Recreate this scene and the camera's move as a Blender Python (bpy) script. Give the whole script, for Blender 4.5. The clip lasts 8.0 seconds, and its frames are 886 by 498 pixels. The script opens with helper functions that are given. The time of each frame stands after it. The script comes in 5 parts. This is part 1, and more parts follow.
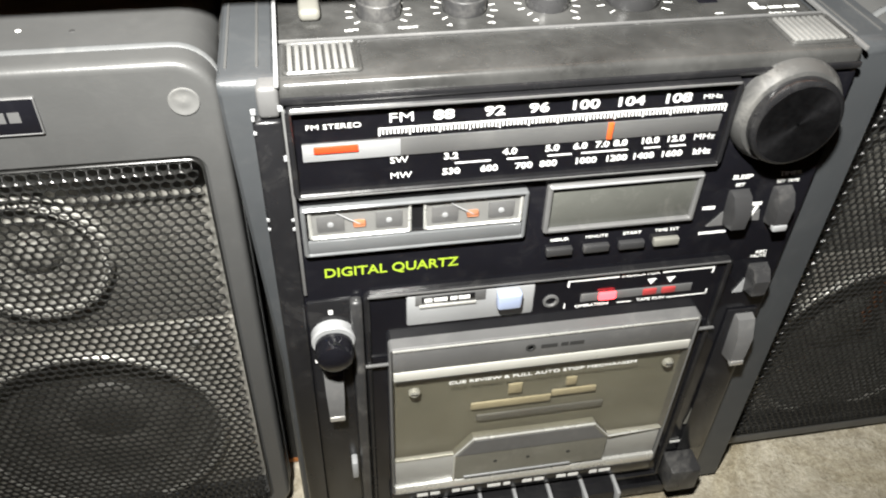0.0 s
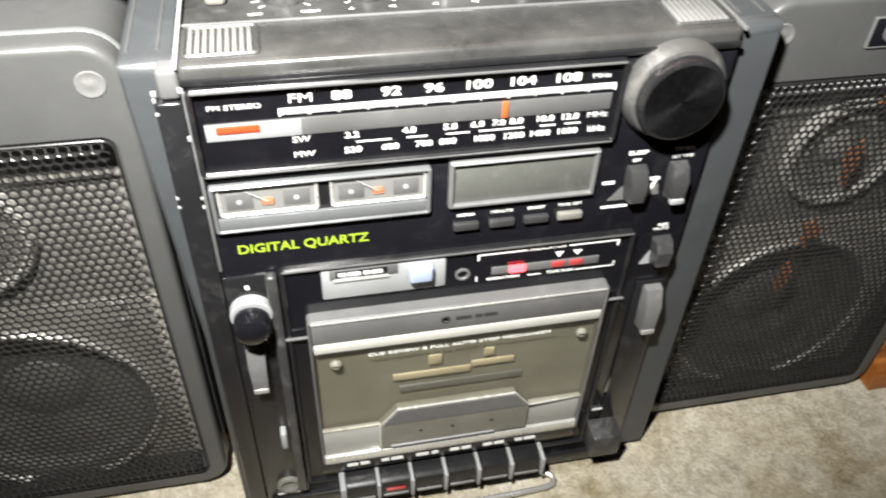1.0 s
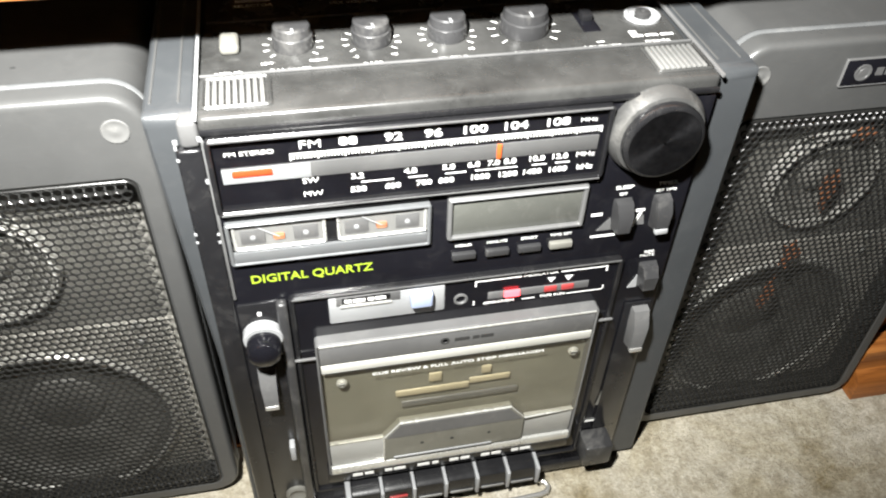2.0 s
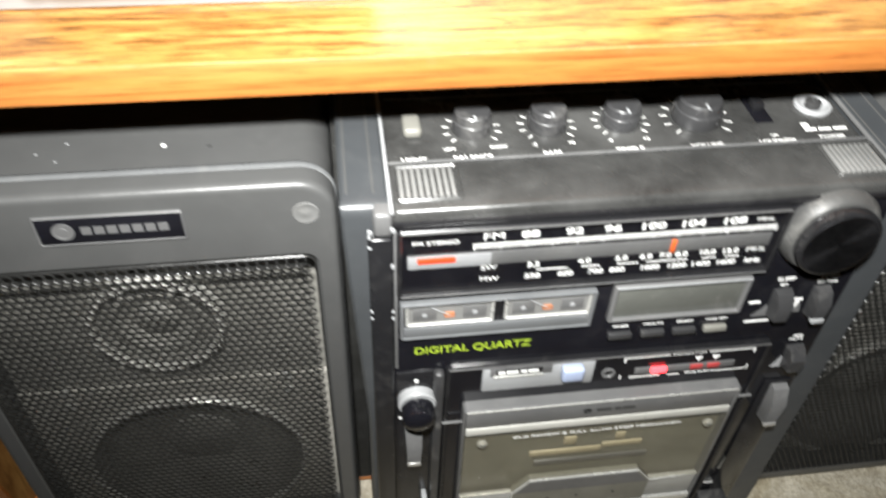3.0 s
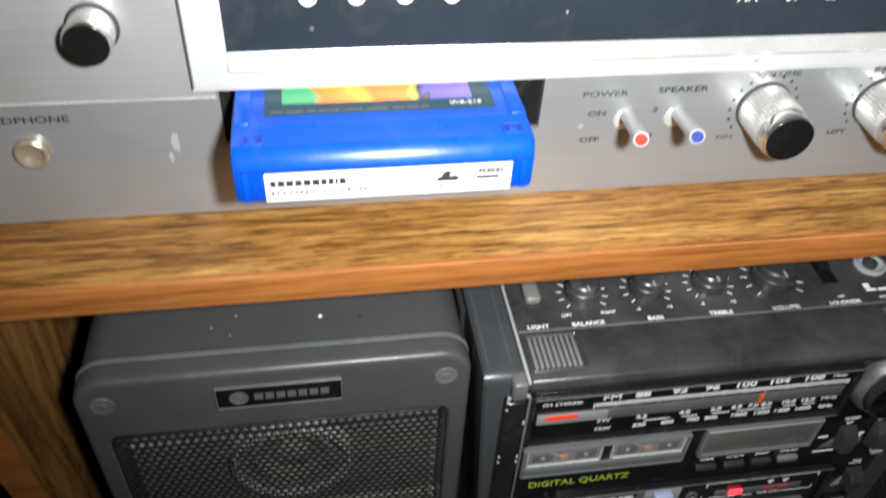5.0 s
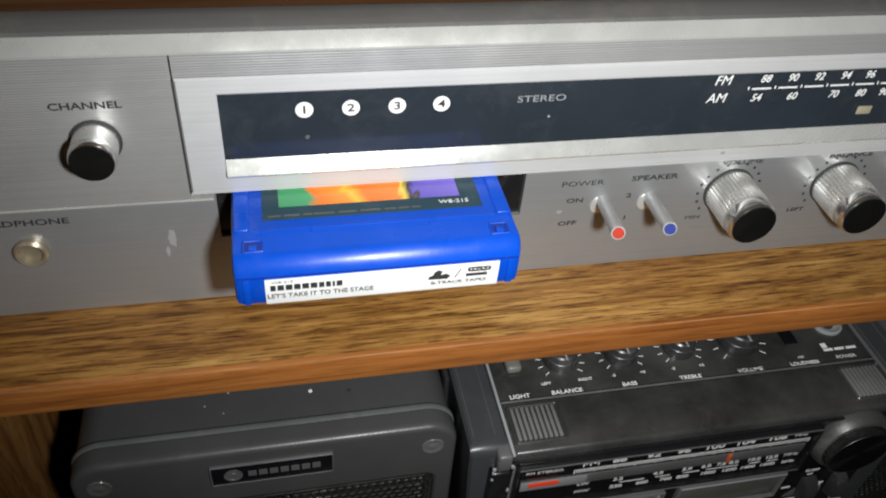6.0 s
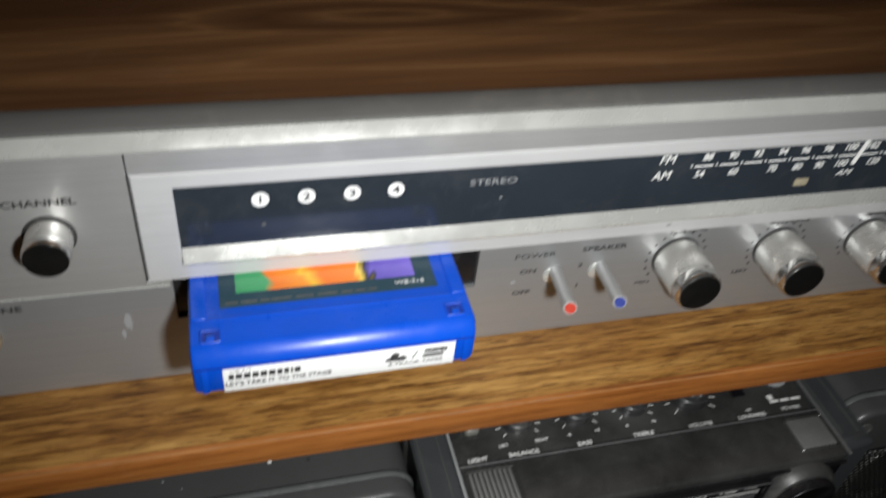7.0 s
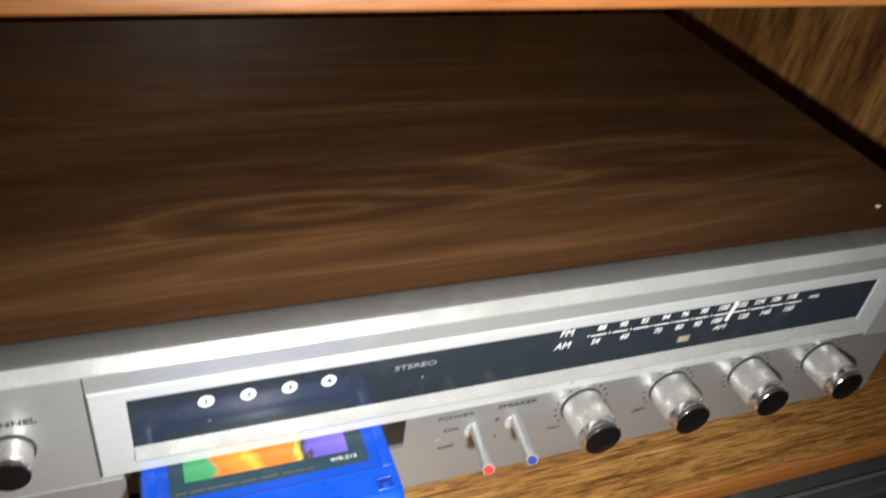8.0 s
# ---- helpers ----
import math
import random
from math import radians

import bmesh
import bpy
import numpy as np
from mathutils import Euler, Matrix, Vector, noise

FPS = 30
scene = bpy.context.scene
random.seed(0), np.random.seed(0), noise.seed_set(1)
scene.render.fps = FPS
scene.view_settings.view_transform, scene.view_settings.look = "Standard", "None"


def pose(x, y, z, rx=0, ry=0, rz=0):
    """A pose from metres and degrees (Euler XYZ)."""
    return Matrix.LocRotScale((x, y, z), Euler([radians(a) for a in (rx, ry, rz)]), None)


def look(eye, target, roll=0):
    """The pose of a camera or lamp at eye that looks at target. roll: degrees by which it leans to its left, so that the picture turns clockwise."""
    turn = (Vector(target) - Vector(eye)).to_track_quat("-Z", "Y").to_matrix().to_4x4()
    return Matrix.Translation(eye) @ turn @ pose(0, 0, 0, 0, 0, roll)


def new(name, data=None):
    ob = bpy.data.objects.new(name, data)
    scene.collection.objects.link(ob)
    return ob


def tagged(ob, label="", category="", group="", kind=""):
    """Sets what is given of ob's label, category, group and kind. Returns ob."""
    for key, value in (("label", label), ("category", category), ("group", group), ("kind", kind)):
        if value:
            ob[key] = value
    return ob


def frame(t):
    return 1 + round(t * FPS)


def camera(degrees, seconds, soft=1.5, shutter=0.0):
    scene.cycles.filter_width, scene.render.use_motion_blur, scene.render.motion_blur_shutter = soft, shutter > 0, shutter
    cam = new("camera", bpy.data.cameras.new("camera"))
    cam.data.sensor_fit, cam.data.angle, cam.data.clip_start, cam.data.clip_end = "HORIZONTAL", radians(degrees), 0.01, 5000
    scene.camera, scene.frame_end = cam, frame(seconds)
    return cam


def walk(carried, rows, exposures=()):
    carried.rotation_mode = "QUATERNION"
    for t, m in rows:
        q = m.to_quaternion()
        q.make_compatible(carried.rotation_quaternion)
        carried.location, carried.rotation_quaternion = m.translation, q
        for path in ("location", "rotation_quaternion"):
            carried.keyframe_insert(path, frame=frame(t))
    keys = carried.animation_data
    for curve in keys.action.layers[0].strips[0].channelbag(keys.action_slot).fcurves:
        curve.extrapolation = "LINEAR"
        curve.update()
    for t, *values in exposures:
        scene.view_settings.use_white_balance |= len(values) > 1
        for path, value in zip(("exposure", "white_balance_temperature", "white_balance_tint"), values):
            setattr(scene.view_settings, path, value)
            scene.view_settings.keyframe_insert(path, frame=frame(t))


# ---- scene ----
cam = camera(57.85, 8.0, soft=1.9, shutter=0.5)
# seconds, eye x y z, pitch, roll, yaw
PATH = [
    (0, -0.0306, -0.2187, 0.3799, -41.24, 2.00, -11.15),
    (0.5, -0.0232, -0.2256, 0.3828, -41.96, 2.16, -12.02),
    (1, -0.0064, -0.2351, 0.3866, -42.33, 2.61, -13.19),
    (1.2, -0.0015, -0.2400, 0.3868, -42.04, 3.20, -13.93),
    (2.3, -0.0182, -0.2418, 0.4176, -42.87, 2.17, -12.88),
    (2.5, -0.0298, -0.2385, 0.4170, -42.41, 2.14, -12.46),
    (3, -0.0561, -0.2105, 0.4449, -44.21, 2.71, -9.33),
    (3.5, -0.0868, -0.2049, 0.4633, -44.22, 3.63, -9.20),
    (4, -0.1093, -0.1989, 0.4769, -45.85, 3.51, -8.61),
    (4.5, -0.1187, -0.1966, 0.4917, -45.30, 2.75, -8.12),
    (5, -0.1190, -0.1961, 0.5157, -42.14, 3.67, -11.14),
    (5.2, -0.1183, -0.1985, 0.5233, -41.28, 3.25, -11.03),
    (6.3, -0.1328, -0.1753, 0.5539, -42.41, 6.20, -16.05),
    (6.5, -0.1323, -0.1730, 0.5524, -42.68, 6.12, -16.05),
    (7, -0.1285, -0.1695, 0.5734, -40.69, 7.21, -18.92),
    (7.5, -0.1323, -0.1646, 0.6096, -38.60, 7.90, -21.66),
    (8, -0.1308, -0.1655, 0.6405, -36.39, 8.37, -24.45),
]


def eye_pose(x, y, z, pitch, roll, yaw):
    return pose(x, y, z, 90 + pitch, 0, yaw) @ pose(0, 0, 0, 0, 0, roll)


walk(cam, [(t, eye_pose(*r)) for t, *r in PATH],
     exposures=[(0.0, 2.85, 6600, 10), (1.2, 3.2, 6550, 10), (2.5, 3.3, 6450, 10), (3.0, 2.5, 6400, 10), (3.5, 2.1, 6250, 10), (4.5, 1.5, 6200, 10),
                (5.2, 0.7, 6200, 10), (6.3, -0.15, 6320, 10), (7.0, -0.17, 6320, 10), (7.5, -0.05, 6300, 10), (8.0, 0.45, 6400, 10)])

# ---- light: one small torch held by the viewer in a dark room ----
world = bpy.data.worlds.new("world")
scene.world = world
world.use_nodes = True
world.node_tree.nodes["Background"].inputs[0].default_value = (0.9, 0.95, 1.0, 1)
world.node_tree.nodes["Background"].inputs[1].default_value = 0.05

torch = new("torch", bpy.data.lights.new("torch", "SPOT"))
torch.data.energy = 7.6
torch.data.spot_size = radians(116)
torch.data.spot_blend = 1.0
torch.data.shadow_soft_size = 0.012
torch.data.color = (1.0, 0.995, 0.955)
torch.matrix_world = look((-0.070, -0.215, 0.536), (-0.008, 0.06, 0.402))

# ---- materials ----


def socket(nt, node, key, value):
    if hasattr(value, "is_output"):
        nt.links.new(value, node.inputs[key])
    else:
        node.inputs[key].default_value = value


def blank(name):
    m = bpy.data.materials.new(name)
    m.use_nodes = True
    nt = m.node_tree
    return m, nt, nt.nodes["Principled BSDF"]


def coords(nt, scale):
    tc = nt.nodes.new("ShaderNodeTexCoord")
    mp = nt.nodes.new("ShaderNodeMapping")
    mp.inputs["Scale"].default_value = scale
    nt.links.new(tc.outputs["Object"], mp.inputs["Vector"])
    return mp.outputs["Vector"]


def noise_of(nt, vec, scale, detail=4.0, rough=0.6, distortion=0.0):
    n = nt.nodes.new("ShaderNodeTexNoise")
    nt.links.new(vec, n.inputs["Vector"])
    n.inputs["Scale"].default_value = scale
    n.inputs["Detail"].default_value = detail
    n.inputs["Roughness"].default_value = rough
    n.inputs["Distortion"].default_value = distortion
    return n.outputs["Fac"]


def ramp(nt, fac, stops):
    r = nt.nodes.new("ShaderNodeValToRGB")
    nt.links.new(fac, r.inputs["Fac"])
    el = r.color_ramp.elements
    while len(el) < len(stops):
        el.new(0.5)
    for e, (p, c) in zip(el, stops):
        e.position = p
        e.color = (*c, 1) if len(c) == 3 else c
    return r.outputs["Color"]


def blend(nt, fac, a, b, mode="MIX"):
    x = nt.nodes.new("ShaderNodeMix")
    x.data_type, x.blend_type = "RGBA", mode
    socket(nt, x, 0, fac)
    socket(nt, x, 6, a if hasattr(a, "is_output") else (*a, 1))
    socket(nt, x, 7, b if hasattr(b, "is_output") else (*b, 1))
    return x.outputs[2]


def bump(nt, bsdf, height, strength, distance):
    b = nt.nodes.new("ShaderNodeBump")
    b.inputs["Strength"].default_value = strength
    b.inputs["Distance"].default_value = distance
    nt.links.new(height, b.inputs["Height"])
    nt.links.new(b.outputs["Normal"], bsdf.inputs["Normal"])


def plastic(name, color, rough=0.35, spread=0.25, dust=0.25, grain=0.3, metal=0.0, fine=900.0, dustcolor=(0.32, 0.31, 0.29)):
    """Moulded plastic or paint with uneven sheen, fine grain and patches of dust."""
    m, nt, b = blank(name)
    v = coords(nt, (1, 1, 1))
    broad = noise_of(nt, v, 28, 5)
    small = noise_of(nt, v, fine, 3)
    dark = tuple(c * (1 - spread) for c in color)
    lite = tuple(min(1, c * (1 + spread)) for c in color)
    col = ramp(nt, broad, [(0.3, dark), (0.7, lite)])
    if dust > 0:
        patch = noise_of(nt, v, 60, 8, 0.75, 0.6)
        mask = ramp(nt, patch, [(0.52, (0, 0, 0)), (0.78, (dust, dust, dust))])
        col = blend(nt, mask, col, dustcolor)
    nt.links.new(col, b.inputs["Base Color"])
    rr = ramp(nt, noise_of(nt, v, 45, 6, 0.7), [(0.3, (rough * 0.75,) * 3), (0.7, (min(1, rough * 1.4),) * 3)])
    nt.links.new(rr, b.inputs["Roughness"])
    b.inputs["Metallic"].default_value = metal
    bump(nt, b, small, grain, 0.0001)
    return m


def wood(name, tones, stretch, rough=0.4, density=1.0, relief=0.25, wear=0.2, depth=0.85, swirl=0.9):
    """Wood grain; stretch holds the scale along x, y, z (small along the grain)."""
    m, nt, b = blank(name)
    v = coords(nt, tuple(s * density for s in stretch))
    broad = noise_of(nt, v, 1.0, 6, 0.62, swirl)
    streak = noise_of(nt, coords(nt, tuple(s * density * 4.5 for s in stretch)), 1.0, 8, 0.72, 0.5)
    pores = noise_of(nt, coords(nt, tuple(s * density * 13 for s in stretch)), 1.0, 3, 0.6)
    col = ramp(nt, broad, [(0.28, tones[0]), (0.48, tones[1]), (0.72, tones[2])])
    col = blend(nt, depth, col, ramp(nt, streak, [(0.37, (0.36, 0.3, 0.24)), (0.49, (0.86, 0.84, 0.81)), (0.62, (1.0, 1.0, 1.0))]), "MULTIPLY")
    dark = ramp(nt, pores, [(0.38, (0.26, 0.18, 0.12)), (0.47, (1, 1, 1))])
    col = blend(nt, depth * 0.95, col, dark, "MULTIPLY")
    spots = noise_of(nt, coords(nt, (1, 1, 1)), 55, 7, 0.7)
    col = blend(nt, ramp(nt, spots, [(0.62, (0, 0, 0)), (0.82, (wear, wear, wear))]), col, (0.42, 0.36, 0.28))
    nt.links.new(col, b.inputs["Base Color"])
    nt.links.new(ramp(nt, streak, [(0.3, (rough * 0.8,) * 3), (0.7, (rough * 1.3,) * 3)]), b.inputs["Roughness"])
    bump(nt, b, pores, relief, 0.0005)
    return m


def brushed(name, color, rough, stretch, metal=0.85, dirt=0.15, lines=0.0):
    """Brushed metal: streaks along one axis, smudges, and fine ruled lines where asked."""
    m, nt, b = blank(name)
    streak = noise_of(nt, coords(nt, stretch), 1.0, 6, 0.8)
    v = coords(nt, (1, 1, 1))
    smudge = noise_of(nt, v, 22, 7, 0.7, 0.5)
    col = ramp(nt, streak, [(0.25, tuple(c * 0.8 for c in color)), (0.75, color)])
    col = blend(nt, ramp(nt, smudge, [(0.5, (0, 0, 0)), (0.8, (dirt,) * 3)]), col, (0.3, 0.27, 0.22))
    nt.links.new(col, b.inputs["Base Color"])
    nt.links.new(ramp(nt, smudge, [(0.3, (rough * 0.85,) * 3), (0.75, (min(1, rough * 1.35),) * 3)]), b.inputs["Roughness"])
    b.inputs["Metallic"].default_value = metal
    height = streak
    if lines:
        w = nt.nodes.new("ShaderNodeTexWave")
        w.bands_direction = "Z"
        w.inputs["Scale"].default_value = lines
        nt.links.new(coords(nt, (1, 1, 1)), w.inputs["Vector"])
        height = w.outputs["Fac"]
        col2 = blend(nt, ramp(nt, height, [(0.2, (0.16,) * 3), (0.6, (0, 0, 0))]), col, (0.22, 0.22, 0.22))
        nt.links.new(col2, b.inputs["Base Color"])
    bump(nt, b, height, 0.12 if not lines else 0.25, 0.0003)
    return m


def glow(name, color, strength, base=(0.5, 0.1, 0.05)):
    m, nt, b = blank(name)
    b.inputs["Base Color"].default_value = (*base, 1)
    b.inputs["Roughness"].default_value = 0.3
    b.inputs["Emission Color"].default_value = (*color, 1)
    b.inputs["Emission Strength"].default_value = strength
    return m


def clear(name, tint=(1, 1, 1), rough=0.03, share=0.045):
    """A clear or smoked pane: lets light straight through, with a glossy face."""
    m, nt, b = blank(name)
    nt.nodes.remove(b)
    t = nt.nodes.new("ShaderNodeBsdfTransparent")
    t.inputs["Color"].default_value = (*tint, 1)
    g = nt.nodes.new("ShaderNodeBsdfGlossy")
    g.inputs["Roughness"].default_value = rough
    mx = nt.nodes.new("ShaderNodeMixShader")
    mx.inputs[0].default_value = share
    nt.links.new(t.outputs[0], mx.inputs[1])
    nt.links.new(g.outputs[0], mx.inputs[2])
    nt.links.new(mx.outputs[0], nt.nodes["Material Output"].inputs["Surface"])
    return m


M_GREY = plastic("speaker_grey_plastic", (0.0575, 0.058, 0.0575), 0.36, 0.07, 0.03, 0.5)
M_CAP = plastic("slate_plastic", (0.040, 0.043, 0.046), 0.36, 0.08, 0.05, 0.4)
M_BLACK = plastic("black_plastic", (0.010, 0.010, 0.011), 0.22, 0.2, 0.06, 0.15)
M_TOP = plastic("dusty_black_top", (0.036, 0.036, 0.035), 0.24, 0.5, 0.22, 0.25, dustcolor=(0.12, 0.12, 0.115))
M_GLOSS = plastic("glossy_black_panel", (0.006, 0.006, 0.008), 0.14, 0.2, 0.03, 0.05)
M_KNOB = plastic("charcoal_knob", (0.03, 0.03, 0.031), 0.3, 0.15, 0.3, 0.3)
M_RIB = plastic("worn_ribbed_plastic", (0.14, 0.14, 0.136), 0.35, 0.3, 0.4, 0.3)
M_WHITE = plastic("white_print", (0.8, 0.8, 0.78), 0.5, 0.05, 0.0, 0.1)
M_GREEN = plastic("lime_print", (0.27, 0.37, 0.025), 0.5, 0.05, 0.0, 0.1)
M_SILVER = plastic("silver_trim", (0.62, 0.62, 0.59), 0.25, 0.1, 0.1, 0.1, metal=0.5)
M_LGREY = plastic("light_grey_plastic", (0.27, 0.275, 0.28), 0.35, 0.1, 0.15, 0.15)
M_MGREY = plastic("mid_grey_plastic", (0.1, 0.1, 0.1), 0.35, 0.15, 0.2, 0.2)
M_SPUN = plastic("spun_black_metal", (0.014, 0.014, 0.015), 0.16, 0.2, 0.08, 0.1, metal=0.2)
M_METERRIM = plastic("clear_grey_plastic", (0.15, 0.155, 0.16), 0.15, 0.15, 0.1, 0.05, metal=0.3)
M_COLLAR = plastic("dusty_collar", (0.045, 0.045, 0.044), 0.4, 0.3, 0.4, 0.3)
M_BRASS = plastic("dull_brass", (0.38, 0.33, 0.24), 0.3, 0.2, 0.2, 0.1, metal=0.6)
M_CREAM = plastic("cream_plastic", (0.15, 0.147, 0.13), 0.4, 0.1, 0.2, 0.2)
M_BLUEGREY = plastic("pale_blue_plastic", (0.3, 0.35, 0.48), 0.3, 0.05, 0.05, 0.1)
M_LCD = plastic("lcd_glass", (0.08, 0.082, 0.074), 0.14, 0.15, 0.2, 0.05)
M_METER = plastic("meter_face", (0.16, 0.16, 0.155), 0.4, 0.1, 0.2, 0.1)
M_WELL = plastic("cassette_well", (0.3, 0.298, 0.28), 0.4, 0.15, 0.3, 0.2)
M_TAN = plastic("tan_tape_parts", (0.34, 0.3, 0.21), 0.4, 0.2, 0.1, 0.2)
M_ORANGE = plastic("orange_pointer", (0.58, 0.11, 0.025), 0.4, 0.05, 0.0, 0.1)
M_LED = glow("lit_red_lamp", (1.0, 0.04, 0.05), 1.1, (0.7, 0.04, 0.04))
M_LEDBAR = glow("lit_orange_red_bar", (1.0, 0.06, 0.015), 0.3, (0.42, 0.035, 0.012))
M_DIM = plastic("unlit_red_lens", (0.3, 0.04, 0.04), 0.25, 0.1, 0.0, 0.1)
M_CHROME = brushed("worn_chrome", (0.72, 0.71, 0.68), 0.25, (60, 60, 60), 0.7, 0.15)
M_MESH = plastic("grille_metal", (0.014, 0.014, 0.0135), 0.3, 0.2, 0.15, 0.2, metal=0.1, dustcolor=(0.09, 0.088, 0.08))
M_CONE = plastic("paper_cone", (0.15, 0.147, 0.133), 0.6, 0.2, 0.35, 0.5)
M_SURR = plastic("grey_cone_rim", (0.62, 0.61, 0.57), 0.35, 0.2, 0.2, 0.3, metal=0.3)
M_BAFFLE = plastic("grey_baffle", (0.4, 0.385, 0.345), 0.6, 0.2, 0.5, 0.4)
M_RUST = plastic("rust_stain", (0.3, 0.12, 0.055), 0.7, 0.3, 0.2, 0.5)
M_FACE = brushed("ruled_aluminium", (0.7, 0.7, 0.69), 0.34, (6, 900, 900), 0.68, 0.15, lines=330.0)
M_ALU = brushed("brushed_aluminium", (0.74, 0.74, 0.73), 0.34, (6, 1200, 1200), 0.65, 0.12)
M_ALUDK = brushed("grey_brushed_panel", (0.42, 0.43, 0.44), 0.36, (6, 1200, 1200), 0.6, 0.15)
M_EDGE = brushed("dusty_grey_edge", (0.18, 0.178, 0.172), 0.42, (20, 300, 300), 0.5, 0.6)
M_FRAME = brushed("satin_aluminium", (0.62, 0.62, 0.62), 0.52, (6, 1200, 1200), 0.35, 0.12)
M_DIAL = plastic("slate_dial_glass", (0.022, 0.028, 0.036), 0.1, 0.1, 0.06, 0.03)
M_INK = plastic("dark_print", (0.03, 0.03, 0.03), 0.5, 0.1, 0.0, 0.1)
M_BLUE = plastic("blue_tape_shell", (0.003, 0.065, 0.5), 0.3, 0.08, 0.05, 0.25)
M_BLUEDK = plastic("blue_tape_pit", (0.005, 0.03, 0.3), 0.4, 0.1, 0.1, 0.2)
M_PAPER = plastic("white_paper_label", (0.8, 0.8, 0.79), 0.55, 0.03, 0.06, 0.2)
M_TEAL = plastic("dark_teal_paper", (0.02, 0.05, 0.07), 0.4, 0.1, 0.1, 0.1)
M_REDTIP = plastic("red_enamel", (0.42, 0.03, 0.012), 0.65, 0.1, 0.0, 0.1)
M_BLUETIP = plastic("blue_enamel", (0.02, 0.035, 0.22), 0.65, 0.1, 0.0, 0.1)
M_SHELF = wood("oak_print_laminate", [(0.11, 0.042, 0.009), (0.31, 0.146, 0.033), (0.47, 0.265, 0.075)], (6.0, 105, 105), 0.42, wear=0.06, depth=0.92, swirl=2.4)
M_EDGEW = wood("oak_print_edge", [(0.2, 0.064, 0.013), (0.32, 0.112, 0.024), (0.42, 0.166, 0.041)], (4, 60, 160), 0.42, depth=0.45, wear=0.1)
M_SIDE = wood("side_panel_laminate", [(0.05, 0.019, 0.006), (0.22, 0.1, 0.028), (0.38, 0.2, 0.06)], (30, 21, 4.0), 0.36, depth=0.42, swirl=3.0, wear=0.04)
M_CLEAR = clear("clear_plastic")
M_SMOKE = clear("smoked_clear_plastic", (0.86, 0.85, 0.8), 0.3, 0.14)
M_POLISH = brushed("polished_chrome", (0.82, 0.81, 0.79), 0.13, (60, 60, 60), 0.95, 0.1)
M_PALEBAND = plastic("pale_door_band", (0.42, 0.415, 0.38), 0.3, 0.1, 0.15, 0.15)
M_CAPMETAL = brushed("dark_spun_cap", (0.035, 0.034, 0.033), 0.2, (200, 200, 200), 0.8, 0.1)
# paler than the shell: the recess highlight is put into the colour
M_DIMPLE = plastic("highlit_recess", (0.1, 0.1, 0.098), 0.2, 0.2, 0.35, 0.2)
M_BADGE = plastic("dull_silver_badge_print", (0.15, 0.15, 0.15), 0.35, 0.1, 0.1, 0.1, metal=0.4)
M_WELLDARK = plastic("shaded_olive_well", (0.15, 0.146, 0.122), 0.4, 0.2, 0.3, 0.2)
# near-black for added pieces that stand in for unlit gaps
M_PITCH = plastic("unlit_black", (0.008, 0.008, 0.007), 0.7, 0.3, 0.05, 0.3)
# speaker grey made lighter, so the lip carries its highlight in the colour
M_LIP = plastic("highlit_grey_lip", (0.1, 0.103, 0.105), 0.3, 0.15, 0.2, 0.3)
M_ARRIS = plastic("worn_brown_corner", (0.36, 0.17, 0.06), 0.3, 0.35, 0.3, 0.3)
M_BOARD = plastic("dusty_dark_board", (0.21, 0.205, 0.185), 0.6, 0.25, 0.4, 0.4)
M_TINT = clear("dial_cover", (0.92, 0.92, 0.92))


RTOP_Z = 0.430


